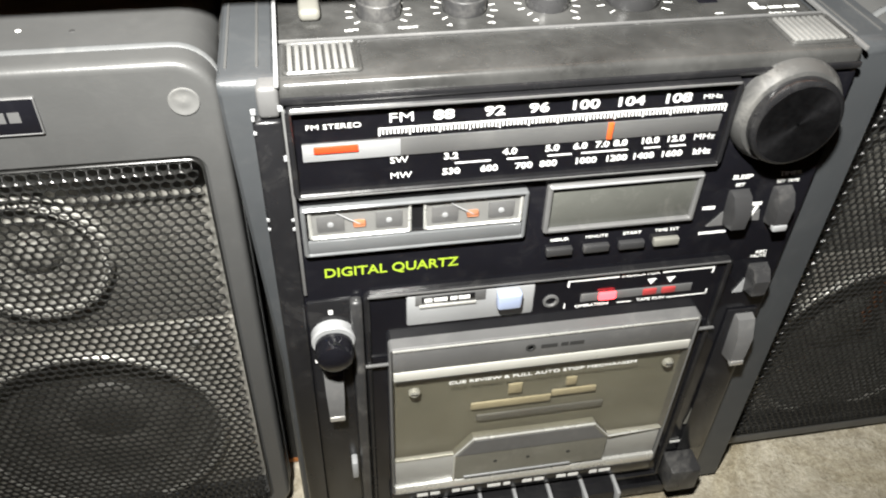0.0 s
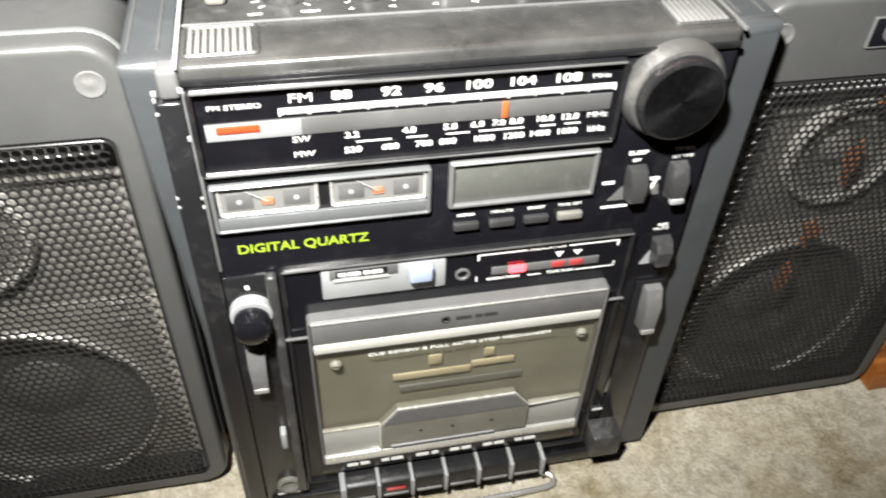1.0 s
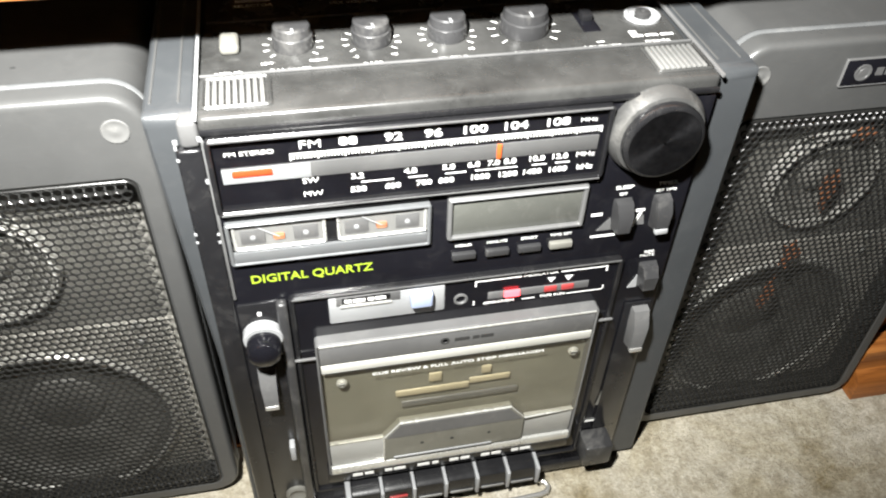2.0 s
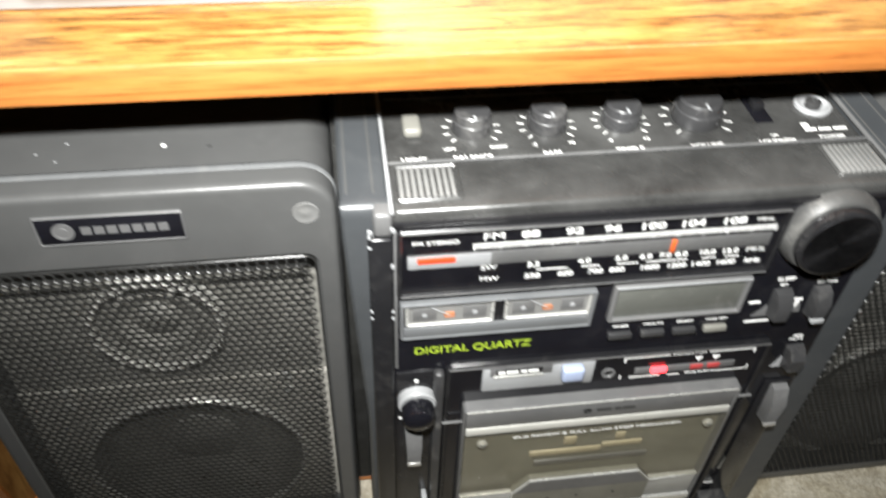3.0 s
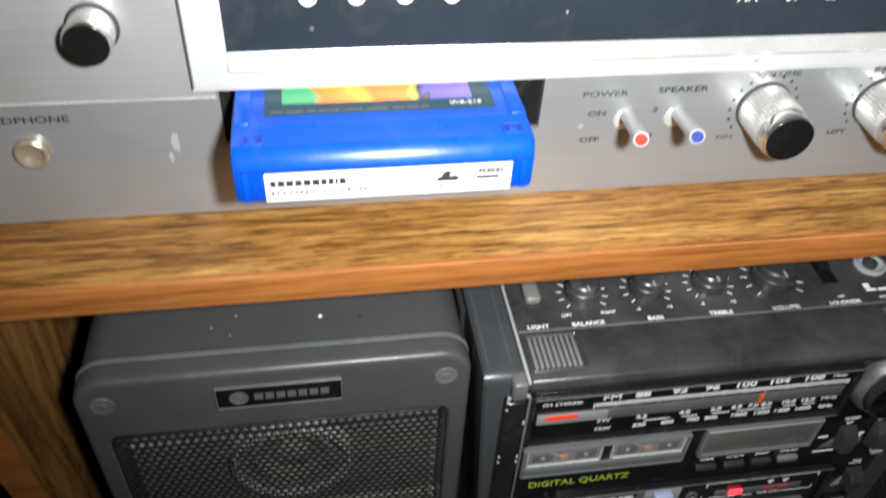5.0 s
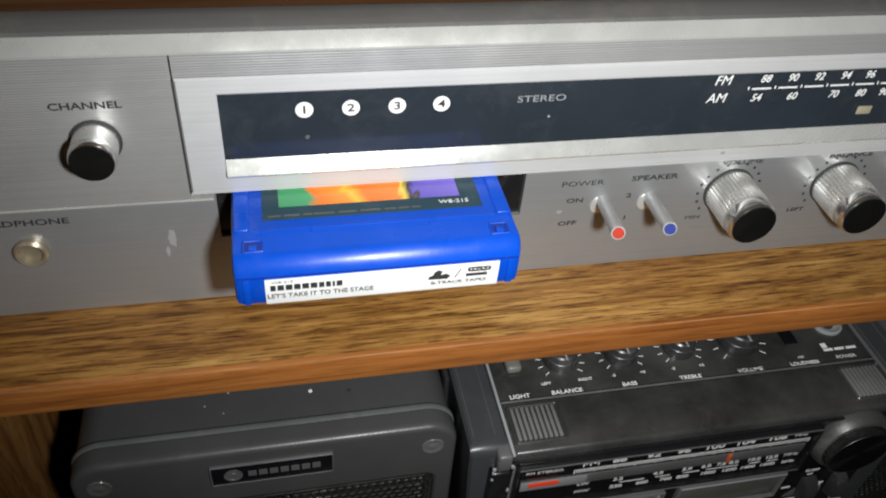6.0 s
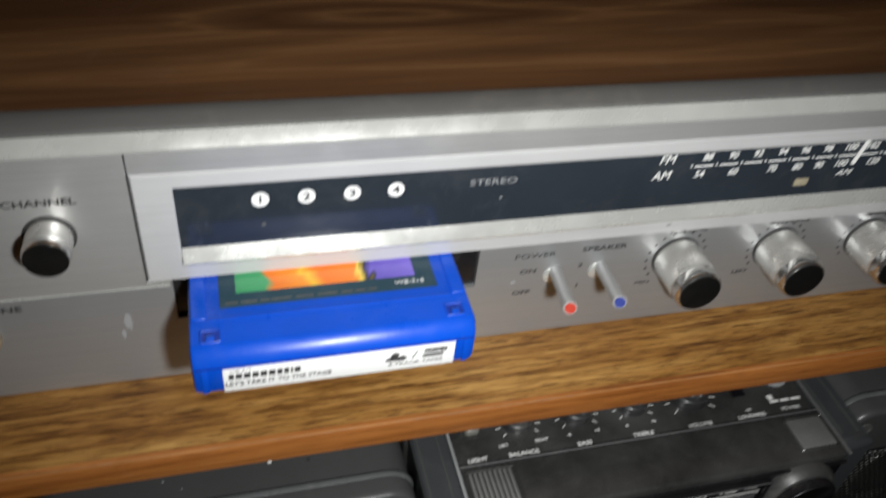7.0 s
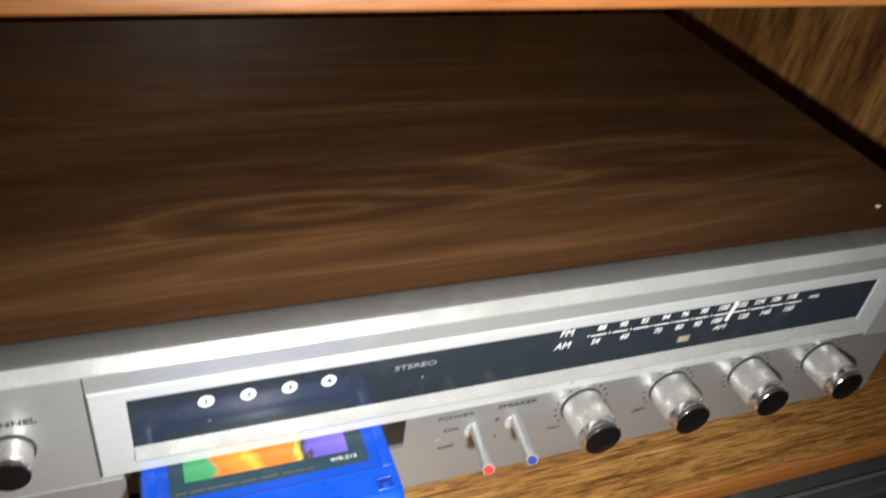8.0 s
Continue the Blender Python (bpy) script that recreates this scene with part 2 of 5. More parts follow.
def walnut():
    """Dark wood-grain vinyl with long cathedral figures."""
    m, nt, b = blank("dark_walnut_vinyl")
    v = coords(nt, (1.3, 13, 13))
    total = noise_of(nt, v, 1.0, 5, 0.6, 0.8)
    for ex, ey, sx, sy in ((0.160, 0.153, 0.175, 0.030), (-0.062, 0.135, 0.096, 0.019), (0.04, 0.30, 0.2, 0.03)):
        tc = nt.nodes.new("ShaderNodeTexCoord")
        mp = nt.nodes.new("ShaderNodeMapping")
        mp.vector_type = "TEXTURE"
        mp.inputs["Location"].default_value = (ex, ey, RTOP_Z)
        mp.inputs["Scale"].default_value = (sx, sy, 1.0)
        nt.links.new(tc.outputs["Object"], mp.inputs["Vector"])
        g = nt.nodes.new("ShaderNodeTexGradient")
        g.gradient_type = "SPHERICAL"
        nt.links.new(mp.outputs["Vector"], g.inputs["Vector"])
        add = nt.nodes.new("ShaderNodeMath")
        add.operation = "MULTIPLY_ADD"
        nt.links.new(g.outputs["Fac"], add.inputs[0])
        add.inputs[1].default_value = 0.36
        nt.links.new(total, add.inputs[2])
        total = add.outputs[0]
    rings = nt.nodes.new("ShaderNodeMath")
    rings.operation = "MULTIPLY"
    nt.links.new(total, rings.inputs[0])
    rings.inputs[1].default_value = 4.2
    frac = nt.nodes.new("ShaderNodeMath")
    frac.operation = "PINGPONG"
    nt.links.new(rings.outputs[0], frac.inputs[0])
    frac.inputs[1].default_value = 0.5
    streak = noise_of(nt, coords(nt, (9, 260, 260)), 1.0, 7, 0.75)
    fig = nt.nodes.new("ShaderNodeMath")
    fig.operation = "MULTIPLY"
    nt.links.new(frac.outputs[0], fig.inputs[0])
    fig.inputs[1].default_value = 2.0
    col = ramp(nt, fig.outputs[0], [(0.0, (0.075, 0.033, 0.014)), (0.45, (0.1, 0.046, 0.019)), (0.7, (0.122, 0.057, 0.023)), (0.9, (0.15, 0.072, 0.029)), (1.0, (0.185, 0.091, 0.037))])
    col = blend(nt, 0.6, col, ramp(nt, streak, [(0.3, (0.3, 0.3, 0.3)), (0.7, (1, 1, 1))]), "MULTIPLY")
    dust = noise_of(nt, coords(nt, (1, 1, 1)), 40, 8, 0.8, 0.5)
    col = blend(nt, ramp(nt, dust, [(0.55, (0, 0, 0)), (0.85, (0.05,) * 3)]), col, (0.35, 0.33, 0.3))
    nt.links.new(col, b.inputs["Base Color"])
    b.inputs["Roughness"].default_value = 0.42
    bump(nt, b, streak, 0.12, 0.0004)
    return m


M_WALNUT = walnut()


def carpet_mat():
    m, nt, b = blank("mottled_beige_carpet")
    v = coords(nt, (1, 1, 1))
    big = noise_of(nt, v, 16, 6, 0.7, 0.6)
    clump = noise_of(nt, v, 130, 4, 0.65, 0.3)
    tuft = noise_of(nt, v, 480, 4, 0.7)
    col = ramp(nt, big, [(0.33, (0.27, 0.215, 0.115)), (0.48, (0.5, 0.45, 0.34)), (0.66, (0.63, 0.59, 0.5))])
    col = blend(nt, 0.55, col, ramp(nt, clump, [(0.36, (0.45, 0.41, 0.34)), (0.6, (1, 1, 1))]), "MULTIPLY")
    col = blend(nt, 0.6, col, ramp(nt, tuft, [(0.3, (0.4, 0.38, 0.34)), (0.65, (1, 1, 1))]), "MULTIPLY")
    nt.links.new(col, b.inputs["Base Color"])
    b.inputs["Roughness"].default_value = 0.95
    bump(nt, b, tuft, 0.8, 0.002)
    return m


M_CARPET = carpet_mat()


def art_mat():
    """Printed cover picture: plain patches of green, orange, yellow and violet."""
    m, nt, b = blank("printed_cover_picture")
    v = coords(nt, (14, 14, 14))
    n = noise_of(nt, v, 2.2, 2, 0.5, 2.0)
    sep = nt.nodes.new("ShaderNodeSeparateXYZ")
    tc = nt.nodes.new("ShaderNodeTexCoord")
    nt.links.new(tc.outputs["Object"], sep.inputs[0])
    mr = nt.nodes.new("ShaderNodeMapRange")
    nt.links.new(sep.outputs[0], mr.inputs[0])
    mr.inputs[1].default_value, mr.inputs[2].default_value = -0.131, -0.064
    ad = nt.nodes.new("ShaderNodeMath")
    ad.operation = "MULTIPLY_ADD"
    nt.links.new(n, ad.inputs[0])
    ad.inputs[1].default_value = 0.3
    nt.links.new(mr.outputs[0], ad.inputs[2])
    fac = nt.nodes.new("ShaderNodeMath")
    fac.operation = "SUBTRACT"
    nt.links.new(ad.outputs[0], fac.inputs[0])
    fac.inputs[1].default_value = 0.15
    c = ramp(nt, fac.outputs[0], [(0.0, (0.05, 0.3, 0.12)), (0.16, (0.06, 0.35, 0.14)), (0.2, (0.85, 0.2, 0.02)), (0.38, (0.9, 0.32, 0.03)),
                                  (0.42, (0.92, 0.55, 0.05)), (0.48, (0.85, 0.2, 0.02)), (0.66, (0.88, 0.25, 0.03)), (0.7, (0.9, 0.65, 0.1)),
                                  (0.76, (0.02, 0.02, 0.02)), (0.8, (0.14, 0.1, 0.5)), (1.0, (0.2, 0.14, 0.6))])
    nt.links.new(c, b.inputs["Base Color"])
    b.inputs["Roughness"].default_value = 0.35
    return m


M_ART = art_mat()


def spun():
    """Turned metal: highlights fan out from the middle."""
    m, nt, b = blank("spun_dark_metal")
    v = coords(nt, (1, 1, 1))
    nt.links.new(ramp(nt, noise_of(nt, v, 300, 4), [(0.3, (0.02, 0.02, 0.022)), (0.7, (0.04, 0.04, 0.043))]), b.inputs["Base Color"])
    b.inputs["Metallic"].default_value = 0.9
    b.inputs["Roughness"].default_value = 0.36
    b.inputs["Anisotropic"].default_value = 0.7
    t = nt.nodes.new("ShaderNodeTangent")
    t.direction_type, t.axis = "RADIAL", "Y"
    nt.links.new(t.outputs[0], b.inputs["Tangent"])
    return m


M_SPUNFACE = spun()

# ---- mesh helpers ----


def thing(name, base, label, category, group="", kind=""):
    ob = new(name)
    ob.empty_display_size = 0.02
    ob.location = base
    return tagged(ob, label, category, group, kind)


def part(name, bm, material, parent=None, label="", smooth=True):
    """Links a bmesh, drawn in world coordinates, as one mesh under a thing or a part."""
    me = bpy.data.meshes.new(name)
    bmesh.ops.recalc_face_normals(bm, faces=bm.faces[:])
    bm.to_mesh(me)
    bm.free()
    return hang(name, me, material, parent, label, smooth)


def hang(name, me, material, parent=None, label="", smooth=True):
    if material and not me.materials:
        me.materials.append(material)
    if smooth:
        me.shade_smooth()
        me.set_sharp_from_angle(angle=radians(35))
    ob = new(name, me)
    if parent:
        ob.parent = parent
        top = parent
        while top.parent:
            top = top.parent
        if parent == top:
            ob.matrix_parent_inverse = Matrix.Translation(top.location).inverted()
    if label:
        ob["label"] = label
    return ob


def box(x0, x1, y0, y1, z0, z1, bev=0.0, seg=2, bm=None):
    own = bmesh.new()
    bmesh.ops.create_cube(own, size=1)
    for v in own.verts:
        v.co = Vector((x0 + (v.co.x + 0.5) * (x1 - x0), y0 + (v.co.y + 0.5) * (y1 - y0), z0 + (v.co.z + 0.5) * (z1 - z0)))
    if bev:
        bmesh.ops.bevel(own, geom=own.edges[:], offset=bev, segments=seg, affect="EDGES", profile=0.5)
    return own if bm is None else join(bm, own)


def join(bm, other):
    me = bpy.data.meshes.new("tmp")
    other.to_mesh(me)
    other.free()
    bm.from_mesh(me)
    bpy.data.meshes.remove(me)
    return bm


def rr_points(x0, x1, z0, z1, r, n=6):
    pts = []
    for cx, cz, a0 in ((x1 - r, z1 - r, 0), (x0 + r, z1 - r, 90), (x0 + r, z0 + r, 180), (x1 - r, z0 + r, 270)):
        for i in range(n + 1):
            a = radians(a0 + 90 * i / n)
            pts.append((cx + r * math.cos(a), cz + r * math.sin(a)))
    return pts


def loft(loops, close_first=True, close_last=True):
    """Skin over loops of equal length, each a list of 3D points."""
    bm = bmesh.new()
    rows = [[bm.verts.new(p) for p in loop] for loop in loops]
    n = len(rows[0])
    for a, b in zip(rows, rows[1:]):
        for i in range(n):
            bm.faces.new((a[i], a[(i + 1) % n], b[(i + 1) % n], b[i]))
    if close_first:
        bm.faces.new(rows[0][::-1])
    if close_last:
        bm.faces.new(rows[-1])
    return bm


def slab(x0, x1, z0, z1, r, yf, yb, bev=0.0):
    """Rounded rectangle facing the viewer, from yf (front) back to yb, with a softened front edge."""
    loops = []
    steps = 3 if bev else 0
    for i in range(steps + 1):
        a = radians(90 * i / steps) if steps else radians(90)
        inset, back = bev * (1 - math.sin(a)), bev * (1 - math.cos(a))
        loops.append([(x, yf + back, z) for x, z in rr_points(x0 + inset, x1 - inset, z0 + inset, z1 - inset, max(r - inset, 0.0003))])
    loops.append([(x, yb, z) for x, z in rr_points(x0, x1, z0, z1, max(r, 0.0003))])
    return loft(loops)


def ring(x0, x1, z0, z1, r, w, yf, yb, wb=None, bev=0.0006):
    """A frame of width w round an opening; wb is another width at top and bottom."""
    wb = w if wb is None else wb
    o, i = (x0, x1, z0, z1), (x0 + w, x1 - w, z0 + wb, z1 - wb)
    ri = max(r - w, 0.0004)
    ro = max(r, 0.0006)

    def lp(q, d, rad, y):
        return [(x, y, z) for x, z in rr_points(q[0] + d, q[1] - d, q[2] + d, q[3] - d, max(rad, 0.0003))]

    loops = [lp(o, 0, ro, yb), lp(o, 0, ro, yf + bev), lp(o, bev, ro - bev, yf), lp(i, -bev, ri + bev, yf), lp(i, 0, ri, yf + bev), lp(i, 0, ri, yb)]
    return loft(loops + [loops[0]], False, False)


def turned(profile, centre, axis="y", seg=32, caps=(True, True)):
    """Lathe: profile of (radius, height), height measured towards the viewer (-y) or upwards (z)."""
    cx, cy, cz = centre
    loops = []
    for r, h in profile:
        loop = []
        for i in range(seg):
            a = 2 * math.pi * i / seg
            c, s = max(r, 0.00005) * math.cos(a), max(r, 0.00005) * math.sin(a)
            loop.append((cx + c, cy - h, cz + s) if axis == "y" else (cx + c, cy + s, cz + h))
        loops.append(loop)
    return loft(loops, *caps)


def tube(points, r, seg=10):
    loops = []
    pts = [Vector(p) for p in points]
    for i, p in enumerate(pts):
        d = (pts[min(i + 1, len(pts) - 1)] - pts[max(i - 1, 0)]).normalized()
        u = d.cross(Vector((0, 0.31, 1))).normalized()
        w = d.cross(u)
        loops.append([tuple(p + r * (math.cos(2 * math.pi * k / seg) * u + math.sin(2 * math.pi * k / seg) * w)) for k in range(seg)])
    return loft(loops)


def letters(text, x, h, where, material, parent, flat=False, wide=1.0, slant=0.0, bold=0.025, name="lettering"):
    """Printed words, centred at x. where: (y, z) on an upright face, or (y, z) on a level one if flat. h: height of a capital."""
    if "M" in text or "W" in text:
        bold = 0.0
    cu = bpy.data.curves.new(name, "FONT")
    cu.body, cu.align_x, cu.align_y = text, "CENTER", "CENTER"
    cu.size, cu.extrude, cu.resolution_u, cu.shear, cu.offset = h / 0.72, 0.00006, 3, slant, h * bold
    tmp = bpy.data.objects.new("tmp", cu)
    me = bpy.data.meshes.new_from_object(tmp)
    bpy.data.objects.remove(tmp)
    bpy.data.curves.remove(cu)
    me.name = name
    y, z = where
    turn = Matrix.Identity(4) if flat else Matrix.Rotation(radians(90), 4, "X")
    me.transform(Matrix.Translation((x, y, z)) @ turn @ Matrix.Diagonal((wide, 1, 1, 1)))
    me.materials.clear()
    return hang(name, me, material, parent, smooth=False)


def bars(spans, z0, z1, y, material, parent, flat=False, name="print_bar"):
    """Illegible print: short plain bars in a row."""
    bm = bmesh.new()
    for a, b in spans:
        if flat:
            box(a, b, z0, z1, y, y + 0.00012, bm=bm)
        else:
            box(a, b, y - 0.00012, y, z0, z1, bm=bm)
    return part(name, bm, material, parent, smooth=False)


def words(x0, x1, count, seed):
    rnd = random.Random(seed)
    cuts = [rnd.uniform(0.6, 1.4) for _ in range(count)]
    total, at, out = sum(cuts), x0, []
    for c in cuts:
        w = (x1 - x0) * c / total
        out.append((at, at + w * 0.82))
        at += w
    return out

# ---- the room ----
FLOOR = -0.010


def carpet():
    nx, ny = 330, 200
    x0, x1, y0, y1 = -0.45, 0.75, -0.42, 0.30
    verts, faces = [], []
    for j in range(ny + 1):
        for i in range(nx + 1):
            x, y = x0 + (x1 - x0) * i / nx, y0 + (y1 - y0) * j / ny
            d = noise.noise(Vector((x * 240, y * 240, 0))) * 0.0011 + noise.noise(Vector((x * 60, y * 60, 3))) * 0.0012
            verts.append((x, y, FLOOR - 0.001 + d))
    for j in range(ny):
        for i in range(nx):
            a = j * (nx + 1) + i
            faces.append((a, a + 1, a + nx + 2, a + nx + 1))
    me = bpy.data.meshes.new("carpet_pile")
    me.from_pydata(verts, [], faces)
    floor = part("floor", box(-1.6, 1.6, -2.2, 1.0, FLOOR - 0.12, FLOOR - 0.005), M_CARPET)
    tagged(floor, "mottled beige carpeted floor", "floor", kind="structure")
    pile = hang("carpet", me, M_CARPET)
    tagged(pile, "worn mottled beige carpet with short uneven pile", "carpet", kind="structure")


carpet()
M_WALL = plastic("wall_paint", (0.5, 0.49, 0.46), 0.8, 0.06, 0.1, 0.4)
for nm, dims in (("wall_north", (-1.7, 1.7, 0.47, 0.57, FLOOR - 0.1, 2.4)), ("wall_south", (-1.7, 1.7, -2.3, -2.2, FLOOR - 0.1, 2.4)),
                 ("wall_west", (-1.7, -1.6, -2.2, 0.47, FLOOR - 0.1, 2.4)), ("wall_east", (1.6, 1.7, -2.2, 0.47, FLOOR - 0.1, 2.4))):
    tagged(part(nm, box(*dims), M_WALL, smooth=False), "plain off-white painted wall", "wall", kind="structure")
tagged(part("ceiling", box(-1.7, 1.7, -2.3, 0.57, 2.4, 2.5), M_WALL, smooth=False), "plain off-white ceiling", "ceiling", kind="structure")

# ---- the open-fronted cabinet ----
XL, XR = -0.253, 0.338
SH = 0.305
cabinet = thing("cabinet", (0.04, 0.23, FLOOR), "open-fronted wood-grain laminate stereo cabinet with shelves on carpet", "cabinet")


def shelf_board(z, name):
    b = part(name, box(XL, XR, 0.0265, 0.44, z - 0.0142, z, 0.0006), M_SHELF, cabinet)
    # rounded front edging, a little proud
    prof = [(0.0265, z - 0.0142), (0.0250, z - 0.0142), (0.0238, z - 0.0134), (0.0235, z - 0.0122), (0.0235, z - 0.0018), (0.0239, z - 0.0006), (0.0250, z - 0.00003), (0.0265, z - 0.00003)]
    part("front_edging", loft([[(XL, y, w) for y, w in prof], [(XR, y, w) for y, w in prof]]), M_EDGEW, b, "orange-brown wood-print edging strip")
    # worn corner whose edge highlight is put into the lighter brown
    part("worn_arris", box(XL + 0.0005, XR - 0.0005, 0.0241, 0.0247, z - 0.0007, z - 0.0001, 0.0002), M_ARRIS, b, "worn corner line with painted highlight")
    return b


shelf_board(SH, "shelf")
shelf_board(0.580, "shelf")


def side(x0, x1):
    """Upright side with a front edge that leans outward towards the shelf."""
    prof = [(0.44, FLOOR), (0.0470, FLOOR), (0.0105, 0.290), (0.0105, 0.75), (0.44, 0.75)]
    s = part("side_panel", loft([[(x0, y, z) for y, z in prof], [(x1, y, z) for y, z in prof]]), M_SIDE, cabinet, smooth=False)
    strip_ = [(0.0466, FLOOR), (0.0446, FLOOR), (0.0081, 0.290), (0.0081, 0.75), (0.0101, 0.75), (0.0101, 0.290)]
    part("panel_edging", loft([[(x0 - 0.0001, y, z) for y, z in strip_], [(x1 + 0.0001, y, z) for y, z in strip_]]), M_EDGEW, s, "orange-brown edging strip", smooth=False)


side(XL - 0.0135, XL)
side(XR, XR + 0.0145)
part("back_panel", box(XL - 0.0145, XR + 0.0145, 0.442, 0.447, FLOOR, 0.75), M_SIDE, cabinet)
part("base_board", box(XL, XR, 0.050, 0.44, FLOOR, -0.006, 0.0006), M_EDGEW, cabinet)
part("top_board", box(XL - 0.0145, XR + 0.0145, 0.03, 0.447, 0.7505, 0.765, 0.0008), M_SHELF, cabinet)


def moulding():
    prof = [(0.034, FLOOR), (0.016, FLOOR), (0.016, 0.004), (0.0185, 0.008), (0.0235, 0.0115), (0.0245, 0.018), (0.022, 0.024), (0.0225, 0.029), (0.027, 0.033), (0.034, 0.034)]
    part("base_moulding", loft([[(XR - 0.007, y, z) for y, z in prof], [(0.62, y, z) for y, z in prof]]), M_EDGEW, cabinet, "glossy orange-brown stepped wood moulding")
    # the left black board is added to keep the unlit space dark
    part("side_upright", box(-0.46, XL - 0.0140, 0.062, 0.085, FLOOR, 0.75, 0.001), M_PITCH, cabinet, "black board added for the unlit space beside the cabinet")
    part("side_upright", box(XR + 0.0165, 0.62, 0.036, 0.06, FLOOR, 0.75, 0.001), M_SIDE, cabinet)


moulding()

# ---- the portable stereo ----
CX0, CX1, CZ0, CZ1 = -0.0405, 0.156, -0.006, 0.2565
boombox = thing("boombox", (0.058, 0.08, CZ0), "large grey and black portable cassette stereo with two mesh-fronted speakers", "boombox")

# main body, with a level front ledge and a recessed control panel on top
body = part("body", box(CX0, CX1, 0.0045, 0.15, CZ0, 0.2535, 0.001), M_BLACK, boombox)
part("top_ledge", box(CX0 + 0.0003, CX1 - 0.0003, 0.0005, 0.0285, 0.2475, CZ1, 0.0022, 3), M_TOP, boombox, "dusty scuffed black plastic ledge")
panel = part("control_panel", box(CX0 + 0.0012, CX1 - 0.0012, 0.0288, 0.148, 0.2536, 0.2546, 0.0003), M_TOP, boombox, "dusty black panel with white print")
part("panel_groove", box(CX0 + 0.003, CX1 - 0.003, 0.0725, 0.0737, 0.2546, 0.2551, 0.0002), M_MGREY, panel)
part("ledge_trim", box(CX0 + 0.0012, CX1 - 0.0012, 0.0277, 0.0286, 0.2560, 0.2571, 0.0003), M_MGREY, boombox)


def end_cap(x0, x1, narrow=False):
    """Slate side cheek with a rounded upper front corner, narrowing downwards where asked."""
    yf, r = 0.0045, 0.0055
    prof = [(0.15, CZ0), (yf, CZ0), (yf, CZ1 - r)]
    prof += [(yf + r - r * math.cos(radians(a)), CZ1 - r + r * math.sin(radians(a))) for a in range(15, 91, 15)]
    prof += [(0.15, CZ1)]
    b = 0.0012
    prof2 = [(max(y, yf + b) if y < 0.1 else y, min(max(z, CZ0 + b), CZ1 - b)) for y, z in prof]
    loops = [[(x0, y, z) for y, z in prof2], [(x0 + b, y, z) for y, z in prof], [(x1 - b, y, z) for y, z in prof], [(x1, y, z) for y, z in prof2]]
    bm = loft(loops)
    for zc in (0.24, 0.20, 0.16, 0.125):
        bmesh.ops.bisect_plane(bm, geom=bm.verts[:] + bm.edges[:] + bm.faces[:], plane_co=(0, 0, zc), plane_no=(0, 0, 1))
    if narrow:
        for v in bm.verts:
            if v.co.x < (x0 + x1) / 2:
                v.co.x += 0.0065 * min(1.0, max(0.0, (0.245 - v.co.z) / 0.12))
    cheek = part("side_cheek", bm, M_CAP, boombox, "slate-grey plastic side cheek")
    for xr in (x0 + 0.0022, (x0 + x1) / 2 + 0.003):
        part("cheek_rib", box(xr, xr + 0.0009, 0.012, 0.148, CZ1 - 0.0002, CZ1 + 0.0005, 0.0002), M_GREY, cheek)


end_cap(-0.0585, CX0 - 0.0003, True)
end_cap(CX1 + 0.0003, 0.174)
part("corner_trim", box(CX0 - 0.0006, CX0 + 0.0008, 0.0, 0.148, 0.2555, 0.2572, 0.0004), M_LGREY, boombox)
part("corner_trim", box(CX1 - 0.0008, CX1 + 0.0006, 0.0, 0.148, 0.2555, 0.2572, 0.0004), M_MGREY, boombox)


# added black strip hides lit wood, in place of the gap's own shade
part("gap_filler", box(-0.0605, -0.0500, 0.0500, 0.1450, CZ0, 0.2500, 0.001), M_PITCH, boombox, "black strip added for the dark of the cheek gap")
part("front_post", box(-0.0492, CX0 + 0.0006, -0.0002, 0.0100, CZ0 + 0.002, 0.2440, 0.0014, 3), M_BLACK, boombox, "glossy black corner post with worn edges")
part("post_cap", box(-0.0470, CX0 + 0.0004, 0.0002, 0.0100, 0.2446, 0.2556, 0.0016, 3), M_MGREY, boombox, "grey corner piece above the post")


def chip_marks():
    """Pale chips along the worn left corner of the front."""
    rnd = random.Random(4)
    for k in range(9):
        z = rnd.uniform(0.19, 0.252)
        xc = CX0 if k % 2 else -0.0488
        part("worn_chip", box(xc - 0.0004, xc + rnd.uniform(0.0006, 0.0014), -0.0005, 0.0006, z, z + rnd.uniform(0.0006, 0.0022), 0.0002), M_LGREY, boombox)


def ribbed_button(x0, x1, name):
    b = part(name, ring(x0, x1, 0.005, 0.0255, 0.002, 0.0014, 0, 0.0016), M_TOP, boombox, "ribbed push button worn pale")
    b.data.transform(Matrix(((1, 0, 0, 0), (0, 0, 1, 0), (0, -1, 0, CZ1 + 0.0012), (0, 0, 0, 1))))
    n = 9
    for k in range(n):
        xa = x0 + 0.0018 + (x1 - x0 - 0.0036) * k / n
        part("rib", box(xa, xa + (x1 - x0) / n * 0.56, 0.0068, 0.0238, CZ1 - 0.0004, CZ1 + 0.0013, 0.0004), M_RIB, b)


ribbed_button(-0.0385, -0.0135, "light_button")
ribbed_button(0.131, 0.1545, "power_button")


